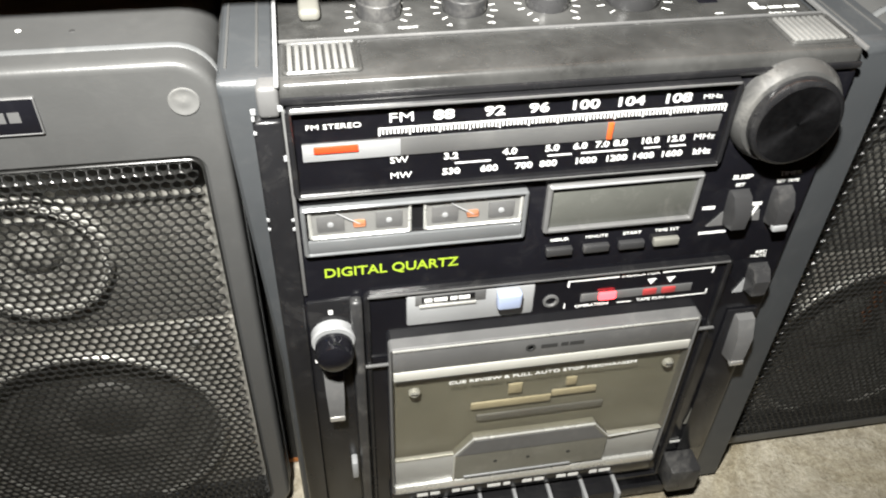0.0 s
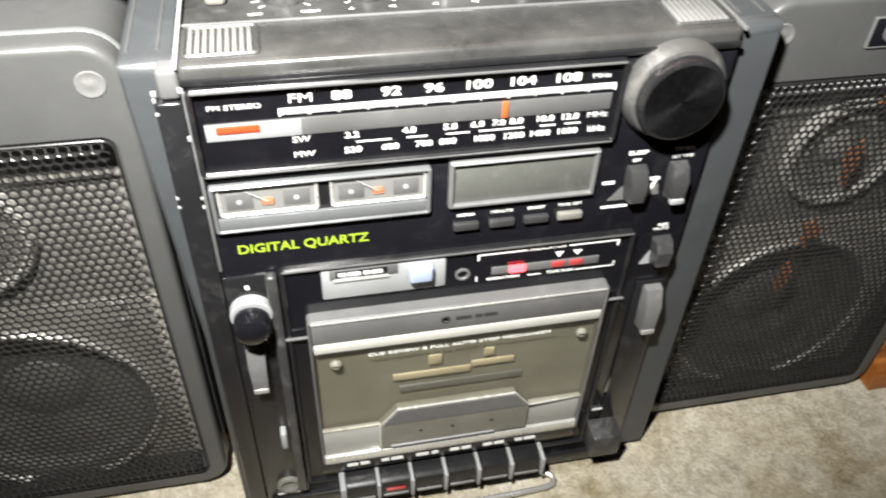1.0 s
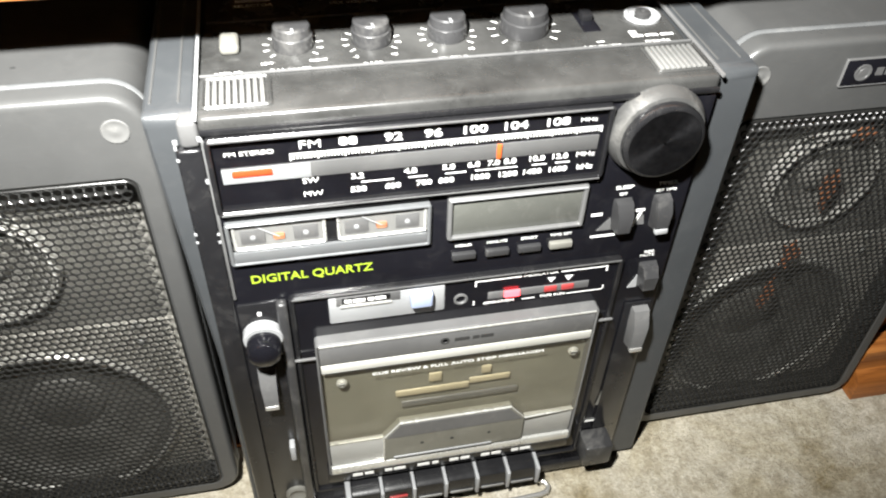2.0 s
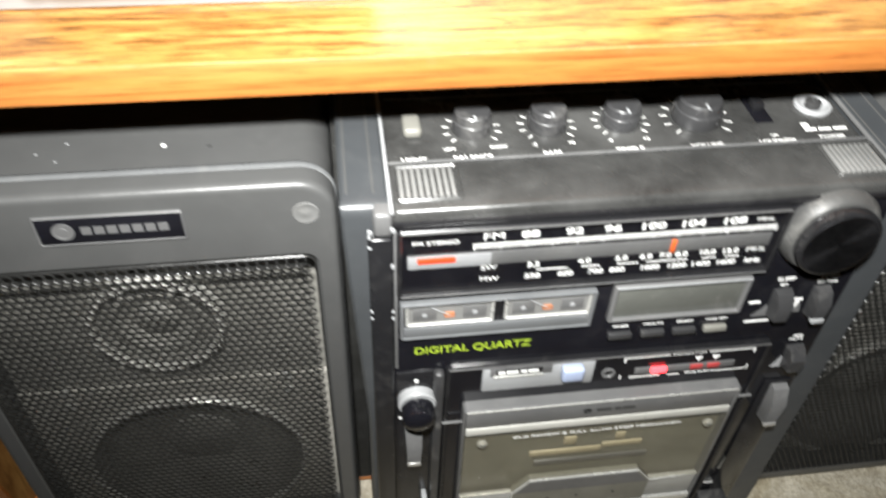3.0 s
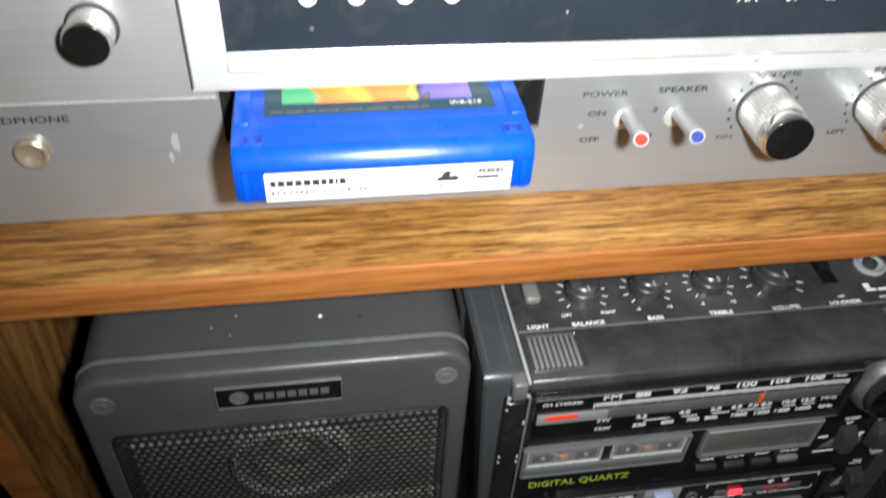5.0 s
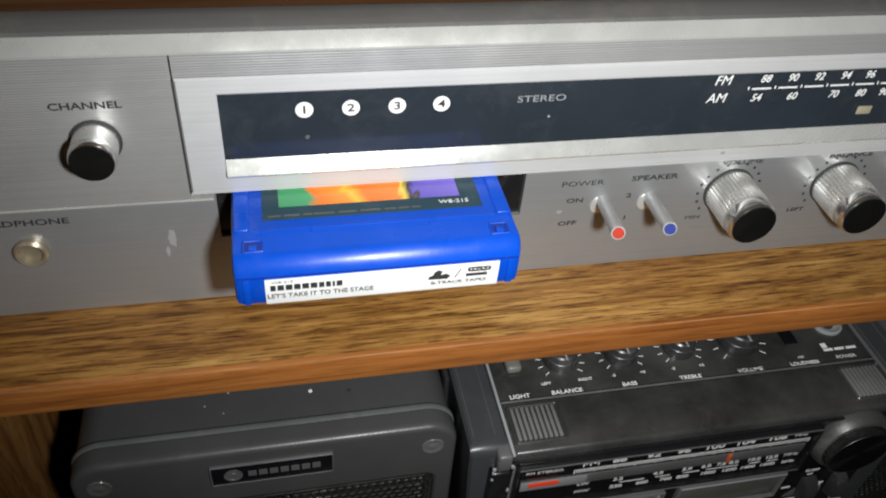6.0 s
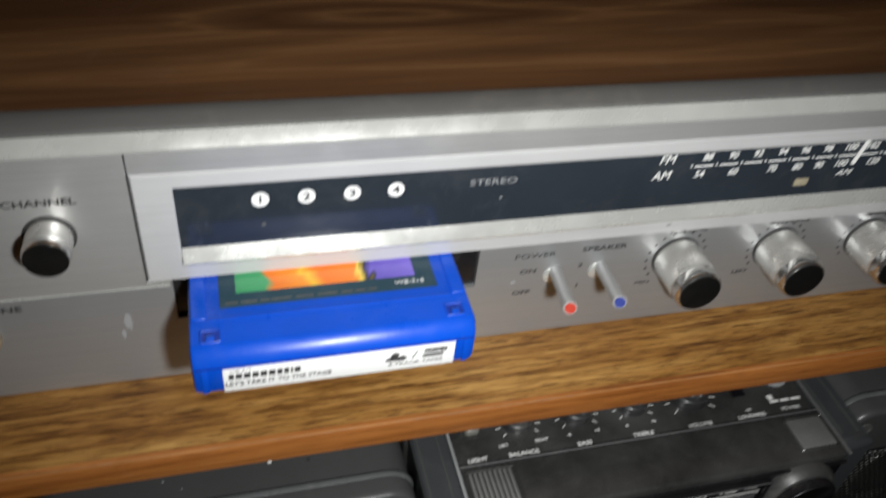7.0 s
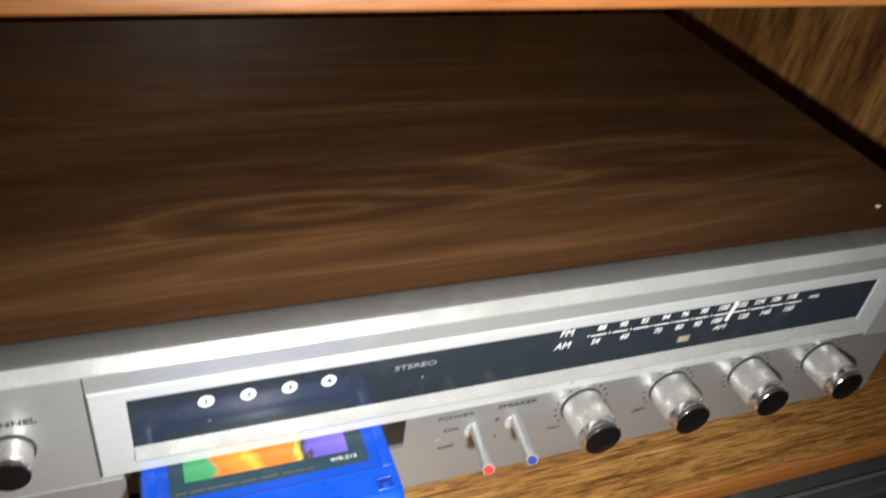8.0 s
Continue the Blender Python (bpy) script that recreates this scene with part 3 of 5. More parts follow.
def top_knob(x, y, r, h, name="control_knob"):
    z = 0.2546
    k = part(name, turned([(r, 0), (r * 1.02, 0.0006), (r, h * 0.55), (r * 0.97, h * 0.58), (r * 0.93, h * 0.6), (r * 0.9, h * 0.93), (r * 0.82, h), (0, h)], (x, y, z), "z", 36), M_KNOB, boombox, "dusty charcoal rotary knob")
    part("pointer_mark", box(x - 0.0005, x + 0.0005, y - r * 0.92, y - r * 0.55, z + h - 0.0002, z + h + 0.0002), M_LGREY, k)
    for i in range(11):
        a = radians(-130 + 26 * i - 0) + math.pi / 2
        c, s = math.cos(a), math.sin(a)
        bm = box(r * 1.18, r * 1.5, -0.0002, 0.0002, 0, 0.00012)
        bm.transform(Matrix.Translation((x, y, z)) @ Matrix.Rotation(a, 4, "Z"))
        part("scale_tick", bm, M_WHITE, panel, smooth=False)


for kx, kr in ((-0.0040, 0.0080), (0.0270, 0.0080), (0.0580, 0.0080), (0.0905, 0.0100)):
    top_knob(kx, 0.0500, kr, 0.0095 if kr < 0.009 else 0.0105)
PZ = 0.25462
for tx, ty, s, h in ((-0.0290, 0.0320, "LIGHT", 0.0022), (-0.0060, 0.0318, "BALANCE", 0.0022), (0.0255, 0.0318, "BASS", 0.0022), (0.0570, 0.0316, "TREBLE", 0.0022),
                     (0.0890, 0.0316, "VOLUME", 0.0022), (0.1190, 0.0318, "LOUDNESS", 0.0020), (0.1430, 0.0330, "POWER", 0.0020), (-0.0145, 0.0375, "LEFT", 0.0015),
                     (0.0050, 0.0375, "RIGHT", 0.0015), (0.0195, 0.0378, "-5", 0.0016), (0.0345, 0.0378, "+5", 0.0016), (0.0505, 0.0378, "-5", 0.0016), (0.0655, 0.0378, "+5", 0.0016),
                     (0.1190, 0.0355, "OFF", 0.0012), (-0.0185, 0.0870, "SELECTOR", 0.0022), (0.0240, 0.0850, "MIX VOLUME", 0.0022)):
    letters(s, tx, h, (ty, PZ), M_WHITE, panel, flat=True, wide=1.15)
bars(words(-0.026, -0.008, 1, 1), 0.0905, 0.0925, PZ, M_WHITE, panel, flat=True)
bars(words(0.056, 0.066, 1, 2), 0.0845, 0.0865, PZ, M_WHITE, panel, flat=True)
bars(words(0.078, 0.11, 3, 3), 0.0845, 0.0865, PZ, M_WHITE, panel, flat=True)
bars(words(0.1335, 0.153, 3, 5), 0.0375, 0.0390, PZ, M_WHITE, panel, flat=True)
bars([(0.1335, 0.1365)], 0.0395, 0.0425, PZ, M_WHITE, panel, flat=True)
part("lamp_button", box(-0.0320, -0.0245, 0.0450, 0.0570, 0.2546, 0.2592, 0.0018, 3), M_CREAM, boombox, "small cream rectangular push button")
sw = part("slide_switch_slot", box(0.1150, 0.1225, 0.0445, 0.0640, 0.2540, 0.2552, 0.0004), M_GLOSS, boombox)
part("slider", box(0.1162, 0.1213, 0.0520, 0.0580, 0.2548, 0.2585, 0.0008), M_BLACK, sw)
jk = part("top_socket", turned([(0.0078, 0), (0.0078, 0.0012), (0.0066, 0.0016), (0.0058, 0.0006), (0.0050, 0.0001), (0.0, 0.0001)], (0.1445, 0.0545, 0.2546), "z"), M_LGREY, boombox, "round grey-rimmed socket")
part("socket_core", turned([(0.0034, 0), (0.0034, 0.0022), (0.0026, 0.0026), (0.0012, 0.0026), (0.001, 0.0012), (0, 0.0012)], (0.1445, 0.0545, 0.2547), "z"), M_INK, jk)

# front panel
front = part("front_panel", box(CX0 + 0.0004, CX1 - 0.0004, 0.0006, 0.0045, 0.0, 0.2478, 0.0008), M_GLOSS, boombox, "glossy black front panel")
part("front_corner_bead", box(CX0 + 0.0006, CX0 + 0.0020, -0.0008, 0.0006, 0.168, 0.2480, 0.0005), M_MGREY, front)
part("front_top_bead", box(CX0 + 0.0006, CX1 - 0.0006, -0.0009, 0.0006, 0.2496, 0.2520, 0.0006), M_BLACK, front)
DY = -0.0003

# tuning dial
dial = part("dial_bezel", ring(-0.0390, 0.1130, 0.2145, 0.2492, 0.0022, 0.0020, -0.0028, 0.0008, 0.0018), M_BLACK, boombox, "raised black dial surround")
# lighter grey strips drawn in as edge highlights of the bezel
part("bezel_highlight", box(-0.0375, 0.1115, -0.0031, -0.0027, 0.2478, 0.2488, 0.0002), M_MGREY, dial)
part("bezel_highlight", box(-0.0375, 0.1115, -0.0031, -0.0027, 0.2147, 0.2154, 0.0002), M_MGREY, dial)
part("dial_plate", box(-0.0372, 0.1112, -0.0002, 0.0006, 0.2163, 0.2476), M_GLOSS, dial)
part("dial_slot", box(-0.0348, 0.1090, -0.0008, -0.0001, 0.2282, 0.2350, 0.0002), M_MGREY, dial, "dark grey translucent pointer slot")
part("stereo_lamp_plate", box(-0.0348, -0.0030, -0.0011, -0.0007, 0.2284, 0.2348, 0.0001), M_LGREY, dial)
part("stereo_lamp", box(-0.0312, -0.0168, -0.0019, -0.0010, 0.2318, 0.2342, 0.0003), M_LEDBAR, dial, "lit orange-red indicator bar")
part("pointer", box(0.0678, 0.0697, -0.0016, -0.0007, 0.2286, 0.2352, 0.0002), M_ORANGE, dial, "orange tuning pointer")
scale = bmesh.new()
box(-0.0100, 0.1098, DY - 0.0001, DY, 0.2386, 0.2391, bm=scale)
for k in range(97):
    xx = -0.0098 + 0.1194 * k / 96
    box(xx - 0.00032, xx + 0.00032, DY - 0.0001, DY, 0.2366 if k % 8 else 0.2360, 0.2388, bm=scale)
part("scale_ticks", scale, M_WHITE, dial, smooth=False)
for s, x in (("FM", -0.0025), ("88", 0.0113), ("92", 0.0281), ("96", 0.0430), ("100", 0.0585), ("104", 0.0743), ("108", 0.0910)):
    letters(s, x, 0.0036, (DY, 0.2424), M_WHITE, dial, wide=1.4, bold=0.035)
letters("MHz", 0.1038, 0.0019, (DY, 0.2422), M_WHITE, dial, wide=1.4)
letters("FM STEREO", -0.0243, 0.0019, (DY, 0.2408), M_WHITE, dial, wide=1.35)
for s, x in (("SW", -0.0035), ("3.2", 0.0141), ("4.0", 0.0344), ("5.0", 0.0493), ("6.0", 0.0593), ("7.0", 0.0672), ("8.0", 0.0738), ("10.0", 0.0845), ("12.0", 0.0940), ("MHz", 0.1047)):
    letters(s, x, 0.0025, (DY, 0.2260), M_WHITE, dial, wide=1.2, bold=0.04)
for s, x in (("MW", -0.0029), ("530", 0.0143), ("600", 0.0276), ("700", 0.0398), ("800", 0.0486), ("1000", 0.0620), ("1200", 0.0732), ("1400", 0.0832), ("1600", 0.0938), ("kHz", 0.1053)):
    letters(s, x, 0.0025, (DY, 0.2197), M_WHITE, dial, wide=1.2, bold=0.04)
for a, b in ((0.0155, 0.0280), (0.0335, 0.0410), (0.0480, 0.0565), (0.0600, 0.0770), (0.0830, 0.0890), (0.0925, 0.0985)):
    bars([(a, b)], 0.2228, 0.2234, DY, M_WHITE, dial)
part("dial_cover", box(-0.0371, 0.1111, -0.0024, -0.0021, 0.2164, 0.2475), M_TINT, dial, "clear plastic dial cover").visible_shadow = False

# large tuning knob
KX, KZ = 0.1325, 0.2345
part("tuning_collar", turned([(0.0200, 0), (0.0200, 0.0018), (0.0192, 0.0040), (0.0180, 0.0062), (0.0168, 0.0066), (0, 0.0066)], (KX, 0.0006, KZ), "y", 56), M_COLLAR, boombox, "dusty grey tapering knob collar")
knob = part("tuning_knob", turned([(0.0166, 0.0), (0.0168, 0.0024), (0.0165, 0.0036), (0.0158, 0.0042), (0.0150, 0.0043), (0.0004, 0.0036)], (KX, -0.0058, KZ), "y", 56), M_SPUN, boombox, "large glossy black tuning knob")
part("knob_face", turned([(0.0150, 0), (0.0148, 0.0004), (0.0080, 0.0002), (0.0004, 0.0)], (KX, -0.0099, KZ), "y", 56), M_SPUNFACE, knob, "spun dark metal knob face")

# level meters
met = part("meter_window", ring(-0.0378, 0.0428, 0.1878, 0.2095, 0.0012, 0.0016, -0.0022, 0.0006), M_METERRIM, boombox, "clear twin level-meter window")
part("meter_sill", box(-0.0362, 0.0412, -0.0018, 0.0, 0.1892, 0.1946, 0.0005), M_METERRIM, met)
part("meter_back", box(-0.0362, 0.0412, 0.0001, 0.0008, 0.1892, 0.2080), M_BLACK, met)
for a in (-0.0355, 0.0050):
    face = part("meter_frame", ring(a, a + 0.0362, 0.1950, 0.2078, 0.0008, 0.0012, -0.0012, 0.0002), M_SILVER, met, "chromed meter frame")
    part("meter_face", box(a + 0.001, a + 0.0352, -0.0003, 0.0002, 0.1960, 0.2068), M_METER, face)
    for q in (a + 0.003, a + 0.0235):
        part("meter_scale_block", box(q, q + 0.0095, -0.0006, -0.0002, 0.1978, 0.2050, 0.0003), M_MGREY, face)
        part("scale_screw", turned([(0.0011, 0), (0.0011, 0.0004), (0, 0.0006)], (q + 0.0047, -0.0005, 0.2012), "y", 12), M_LGREY, face)
    part("needle_block", box(a + 0.0155, a + 0.0200, -0.0010, -0.0002, 0.1995, 0.2022, 0.0008), M_RUST, face, "orange meter needle")
    part("needle", tube([(a + 0.010, -0.0009, 0.2062), (a + 0.0145, -0.0009, 0.2030), (a + 0.018, -0.0009, 0.2008)], 0.00025, 6), M_LGREY, face)
part("meter_glass", box(-0.0362, 0.0412, -0.0020, -0.0017, 0.1892, 0.2080), M_CLEAR, met, "clear meter glass").visible_shadow = False

# clock display
lcd = part("clock_window", ring(0.0497, 0.1090, 0.1885, 0.2108, 0.0012, 0.0020, -0.0020, 0.0006), M_MGREY, boombox, "blank grey clock display window")
part("clock_display", box(0.0516, 0.1071, -0.0004, 0.0006, 0.1904, 0.2089, 0.0003), M_LCD, lcd, "blank grey-green display")
# light grey strip in place of a highlight along the clock's upper edge
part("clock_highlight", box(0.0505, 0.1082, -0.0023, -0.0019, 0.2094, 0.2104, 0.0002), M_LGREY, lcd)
for s, x, c in (("HOUR", 0.0575, M_BLACK), ("MINUTE", 0.0722, M_BLACK), ("START", 0.0865, M_BLACK), ("TIME SET", 0.1007, M_CREAM)):
    letters(s, x, 0.0014, (0.0004, 0.1832), M_WHITE, front, wide=1.3)
    part("clock_button", box(x - 0.0052, x + 0.0052, -0.0020, 0.0006, 0.1768, 0.1802, 0.0006), c if c is M_CREAM else M_KNOB, boombox)
letters("DIGITAL QUARTZ", -0.0066, 0.0044, (0.0004, 0.1772), M_GREEN, front, wide=1.02)

# timer levers
for s, s2, x in (("SLEEP", "SET", 0.1257), ("TIMER", "SET TIME", 0.1452)):
    letters(s, x, 0.0019, (0.0004, 0.2058), M_WHITE, front, wide=1.25)
    letters(s2, x, 0.0014, (0.0004, 0.2022), M_WHITE, front, wide=1.2)


def lever(x, z0, z1, w, y, material, name="lever", tip=None):
    """A tapering slide lever standing out from the panel."""
    loops = []
    for zz, ww, yy in ((z1, w, 0.0), (z1 - 0.001, w, y * 0.5), (z1 - (z1 - z0) * 0.35, w * 0.95, y), (z0 + 0.002, w * 0.82, y), (z0, w * 0.75, 0.0)):
        loops.append([(x - ww / 2, 0.0008, zz), (x + ww / 2, 0.0008, zz), (x + ww / 2 - 0.0006, yy, zz), (x - ww / 2 + 0.0006, yy, zz)])
    lv = part(name, loft(loops), material, boombox, "black slide lever")
    if tip:
        part("lever_tip", box(x - w * 0.36, x + w * 0.36, y - 0.0006, y + 0.002, z0 + 0.0004, z0 + 0.0032, 0.0005), tip, lv, "bright lever tip")
    return lv


def wedge(x0, x1, z0, z1, material, flip=False):
    a = [(x0, 0.0004, z0), (x1, 0.0004, z0), ((x0 if flip else x1) * 0.6 + (x0 + x1) * 0.2, 0.0004, z1)]
    part("print_triangle", loft([a, [(p[0], 0.0001, p[2]) for p in a]]), material, front, smooth=False)


lever(0.1262, 0.1835, 0.2000, 0.0085, -0.0062, M_KNOB)
lever(0.1440, 0.1825, 0.2000, 0.0080, -0.0062, M_KNOB, tip=M_LGREY)
wedge(0.1165, 0.1235, 0.1830, 0.1900, M_MGREY)
wedge(0.1330, 0.1385, 0.1840, 0.1895, M_MGREY)
bars([(0.1130, 0.1180)], 0.1915, 0.1930, 0.0004, M_WHITE, front)
bars([(0.1145, 0.1260)], 0.1790, 0.1802, 0.0004, M_WHITE, front)
bars([(0.1325, 0.1375)], 0.1915, 0.1930, 0.0004, M_WHITE, front)
bm = box(-0.0006, 0.0006, 0.0001, 0.0004, -0.0042, 0.0042)
bm.transform(Matrix.Translation((0.1345, 0, 0.1872)) @ Matrix.Rotation(radians(20), 4, "Y"))
part("print_slash", bm, M_WHITE, front, smooth=False)
letters("REC", 0.1452, 0.0015, (0.0004, 0.1662), M_WHITE, front, wide=1.3)
letters("MUTE", 0.1446, 0.0015, (0.0004, 0.1640), M_WHITE, front, wide=1.3)
lever(0.1462, 0.1452, 0.1600, 0.0085, -0.0062, M_KNOB)
wedge(0.1385, 0.1432, 0.1440, 0.1520, M_LGREY)
part("lever_slot", box(0.1400, 0.1535, -0.0004, 0.0008, 0.0300, 0.1330, 0.0004), M_BLACK, front)
lv = lever(0.1478, 0.1040, 0.1310, 0.0090, -0.0075, M_MGREY, tip=M_CHROME)
lv["label"] = "grey lever with chrome tip"
wedge(0.1385, 0.1460, 0.0520, 0.0640, M_CREAM, True)
part("record_key", box(0.1325, 0.1490, -0.0130, 0.0008, 0.0115, 0.0290, 0.0016), M_KNOB, boombox, "wide dark push key")
bars([(0.1330, 0.1440)], 0.0365, 0.0382, 0.0004, M_WHITE, front)

# cassette deck
deck = part("cassette_deck", ring(-0.0180, 0.1328, 0.0120, 0.1662, 0.0030, 0.0022, -0.0022, 0.0010), M_BLACK, boombox, "black cassette deck surround")
part("deck_plate", box(-0.0160, 0.1308, -0.0004, 0.0007, 0.0140, 0.1642), M_GLOSS, deck)
# grey strip that paints the highlight along the deck's top edge
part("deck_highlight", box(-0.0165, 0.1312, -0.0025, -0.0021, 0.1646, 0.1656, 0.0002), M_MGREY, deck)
EY = -0.0006
cnt = part("counter_window", box(-0.0014, 0.0500, -0.0016, 0.0, 0.1465, 0.1628, 0.0010), M_LGREY, deck, "pale tape counter window")
part("counter_strip", box(0.0020, 0.0300, -0.0018, -0.0010, 0.1575, 0.1628, 0.0002), M_MGREY, cnt)
part("counter_digits", box(0.0045, 0.0255, -0.0022, -0.0016, 0.1590, 0.1622, 0.0002), M_BLACK, cnt)
bars(words(0.0055, 0.0245, 4, 8), 0.1597, 0.1615, -0.0022, M_WHITE, cnt)
part("counter_lip", box(0.0035, 0.0262, -0.0024, -0.0016, 0.1566, 0.1578, 0.0002), M_SILVER, cnt)
part("reset_button", box(0.0340, 0.0440, -0.0060, -0.0012, 0.1540, 0.1625, 0.0014, 3), M_BLUEGREY, deck, "pale blue reset button")
part("microphone_hole", turned([(0.0033, 0), (0.0033, 0.0008), (0.0024, 0.0010), (0.0020, 0.0), (0, 0.0)], (0.0575, EY + 0.0003, 0.1515), "y", 24), M_MGREY, deck)
for a, b in ((0.0636, 0.0850), (0.1035, 0.1260)):
    bars([(a, b)], 0.1609, 0.1618, EY, M_WHITE, deck)
bars([(0.0636, 0.0644)], 0.1582, 0.1608, EY, M_WHITE, deck)
bars([(0.1252, 0.1260)], 0.1582, 0.1608, EY, M_WHITE, deck)
letters("INDICATOR", 0.0942, 0.0016, (EY, 0.1613), M_WHITE, deck, wide=1.35)
part("lamp_slot", box(0.0700, 0.1180, EY - 0.0004, EY + 0.0002, 0.1492, 0.1536, 0.0003), M_MGREY, deck)
part("operation_lamp", box(0.0775, 0.0848, EY - 0.0016, EY, 0.1500, 0.1538, 0.0006), M_LED, deck, "glowing red operation lamp")
for x in (0.0994, 0.1076):
    part("tape_lamp", box(x - 0.0030, x + 0.0030, EY - 0.0012, EY, 0.1500, 0.1532, 0.0005), M_DIM, deck, "unlit dark red lamp")
    a = [(x - 0.0019, EY, 0.1582), (x + 0.0019, EY, 0.1582), (x, EY, 0.1552)]
    part("print_triangle", loft([a, [(p[0], EY - 0.0002, p[2]) for p in a]]), M_WHITE, deck, smooth=False)
letters("OPERATION", 0.0755, 0.0014, (EY, 0.1466), M_WHITE, deck, wide=1.35)
bars([(0.0865, 0.0925)], 0.1462, 0.1467, EY, M_WHITE, deck)
letters("TAPE RUN", 0.1010, 0.0014, (EY, 0.1466), M_WHITE, deck, wide=1.35)
bars([(0.1080, 0.1258)], 0.1462, 0.1467, EY, M_WHITE, deck)
bars([(0.0634, 0.0640)], 0.1462, 0.1490, EY, M_WHITE, deck)
bars([(0.1252, 0.1258)], 0.1462, 0.1490, EY, M_WHITE, deck)

# cassette door: a clear lid over a pale well
door = part("cassette_door", ring(-0.0092, 0.1242, 0.0330, 0.1388, 0.0020, 0.0012, -0.0062, 0.0, 0.0012), M_MGREY, boombox, "clear hinged cassette door")
part("well_back", box(-0.0080, 0.1230, -0.0012, -0.0005, 0.0345, 0.1375), M_WELLDARK, door, "olive-grey cassette well")
part("door_header", box(-0.0078, 0.1228, -0.0058, -0.0030, 0.1238, 0.1374, 0.0006), M_MGREY, door, "grey header strip of the door")
part("header_edge", box(-0.0078, 0.1228, -0.0064, -0.0056, 0.1366, 0.1378, 0.0003), M_SILVER, door)
part("header_lower_edge", box(-0.0076, 0.1226, -0.0060, -0.0050, 0.1180, 0.1236, 0.0006), M_PALEBAND, door, "bright bevelled band")
part("logo_disc", turned([(0.0022, 0), (0.0022, 0.0002), (0.0012, 0.0002), (0.0011, 0), (0, 0)], (0.0500, -0.0058, 0.1303), "y", 18), M_INK, door)
bars(words(0.0545, 0.0745, 3, 15), 0.1292, 0.1314, -0.0058, M_INK, door)
letters("CUE REVIEW & FULL AUTO STOP MECHANISM", 0.0575, 0.0018, (-0.0066, 0.1142), M_WHITE, door, wide=1.62)
for x in (0.0013, 0.1156):
    sc = part("door_screw", turned([(0.0026, 0), (0.0026, 0.0010), (0.0018, 0.0018), (0, 0.0019)], (x, -0.0042, 0.1085), "y", 24), M_SILVER, door, "bright screw")
    part("screw_slot", box(x - 0.0016, x + 0.0016, -0.0063, -0.0058, 0.1081, 0.1089), M_INK, sc)
for a, b, z0, z1, mt in ((0.0270, 0.0640, 0.0890, 0.0935, M_TAN), (0.0640, 0.0850, 0.0920, 0.0960, M_TAN), (0.0435, 0.0500, 0.0975, 0.1040, M_TAN), (0.0700, 0.0750, 0.0985, 0.1040, M_TAN), (0.0300, 0.0900, 0.0800, 0.0845, M_MGREY)):
    part("transport_piece", box(a, b, -0.0032, -0.0020, z0, z1, 0.0006), mt, door)
part("lower_band", box(-0.0076, 0.1226, -0.0050, -0.0030, 0.0400, 0.0602, 0.0006), M_WELL, door, "beige lower band")
part("band_edge", box(-0.0076, 0.1226, -0.0056, -0.0046, 0.0596, 0.0606, 0.0003), M_SILVER, door)
part("door_sill", box(-0.0080, 0.1230, -0.0066, -0.0030, 0.0340, 0.0400, 0.0010), M_SILVER, door, "bright lower sill")
trap = [(0.0200, 0.0420), (0.0950, 0.0420), (0.0950, 0.0610), (0.0868, 0.0722), (0.0285, 0.0722), (0.0200, 0.0610)]
part("finger_grip", loft([[(x, -0.0030, z) for x, z in trap], [(x, -0.0066, z) for x, z in trap], [(0.0575 + (x - 0.0575) * 0.985, -0.0072, 0.057 + (z - 0.057) * 0.96) for x, z in trap]]), M_WELLDARK, door, "raised olive-grey finger grip")
part("grip_edge", tube([(0.0200, -0.0070, 0.0420), (0.0200, -0.0070, 0.0610), (0.0285, -0.0070, 0.0724), (0.0868, -0.0070, 0.0724), (0.0950, -0.0070, 0.0610), (0.1222, -0.0056, 0.0606)], 0.00055, 6), M_SILVER, door)
# flat dark slab that paints shade on the upper part of the grip
shade_ = [(0.0215, 0.0612), (0.0936, 0.0612), (0.0860, 0.0712), (0.0292, 0.0712)]
part("grip_shade", loft([[(x, -0.0070, z) for x, z in shade_], [(x, -0.0075, z) for x, z in shade_]]), M_MGREY, door, "dark slab painted as shade on the upper grip", smooth=False)
for x in (0.0400, 0.0560, 0.0760):
    part("grip_dot", turned([(0.0010, 0), (0.0010, 0.0003), (0, 0.0003)], (x, -0.0070, 0.0530), "y", 10), M_INK, door)
# pale strip painted as the highlight low on the grip
part("grip_highlight", box(0.0250, 0.0780, -0.0078, -0.0070, 0.0428, 0.0442, 0.0003), M_LGREY, door)
part("door_pane", box(-0.0078, 0.1228, -0.0064, -0.0060, 0.0610, 0.1178), M_SMOKE, door, "smoked clear window").visible_shadow = False

for xa, xb in ((-0.0232, -0.0186),):
    part("deck_side_rail", box(xa, xb, -0.0042, 0.0008, 0.0100, 0.1650, 0.0016, 3), M_KNOB, boombox, "glossy dark rail beside the cassette door")
for xa, xb in ((-0.0186, -0.0090), (0.1240, 0.1334)):
    part("door_hinge_bar", box(xa, xb, -0.0036, -0.0022, 0.1262, 0.1272, 0.0003), M_MGREY, boombox)

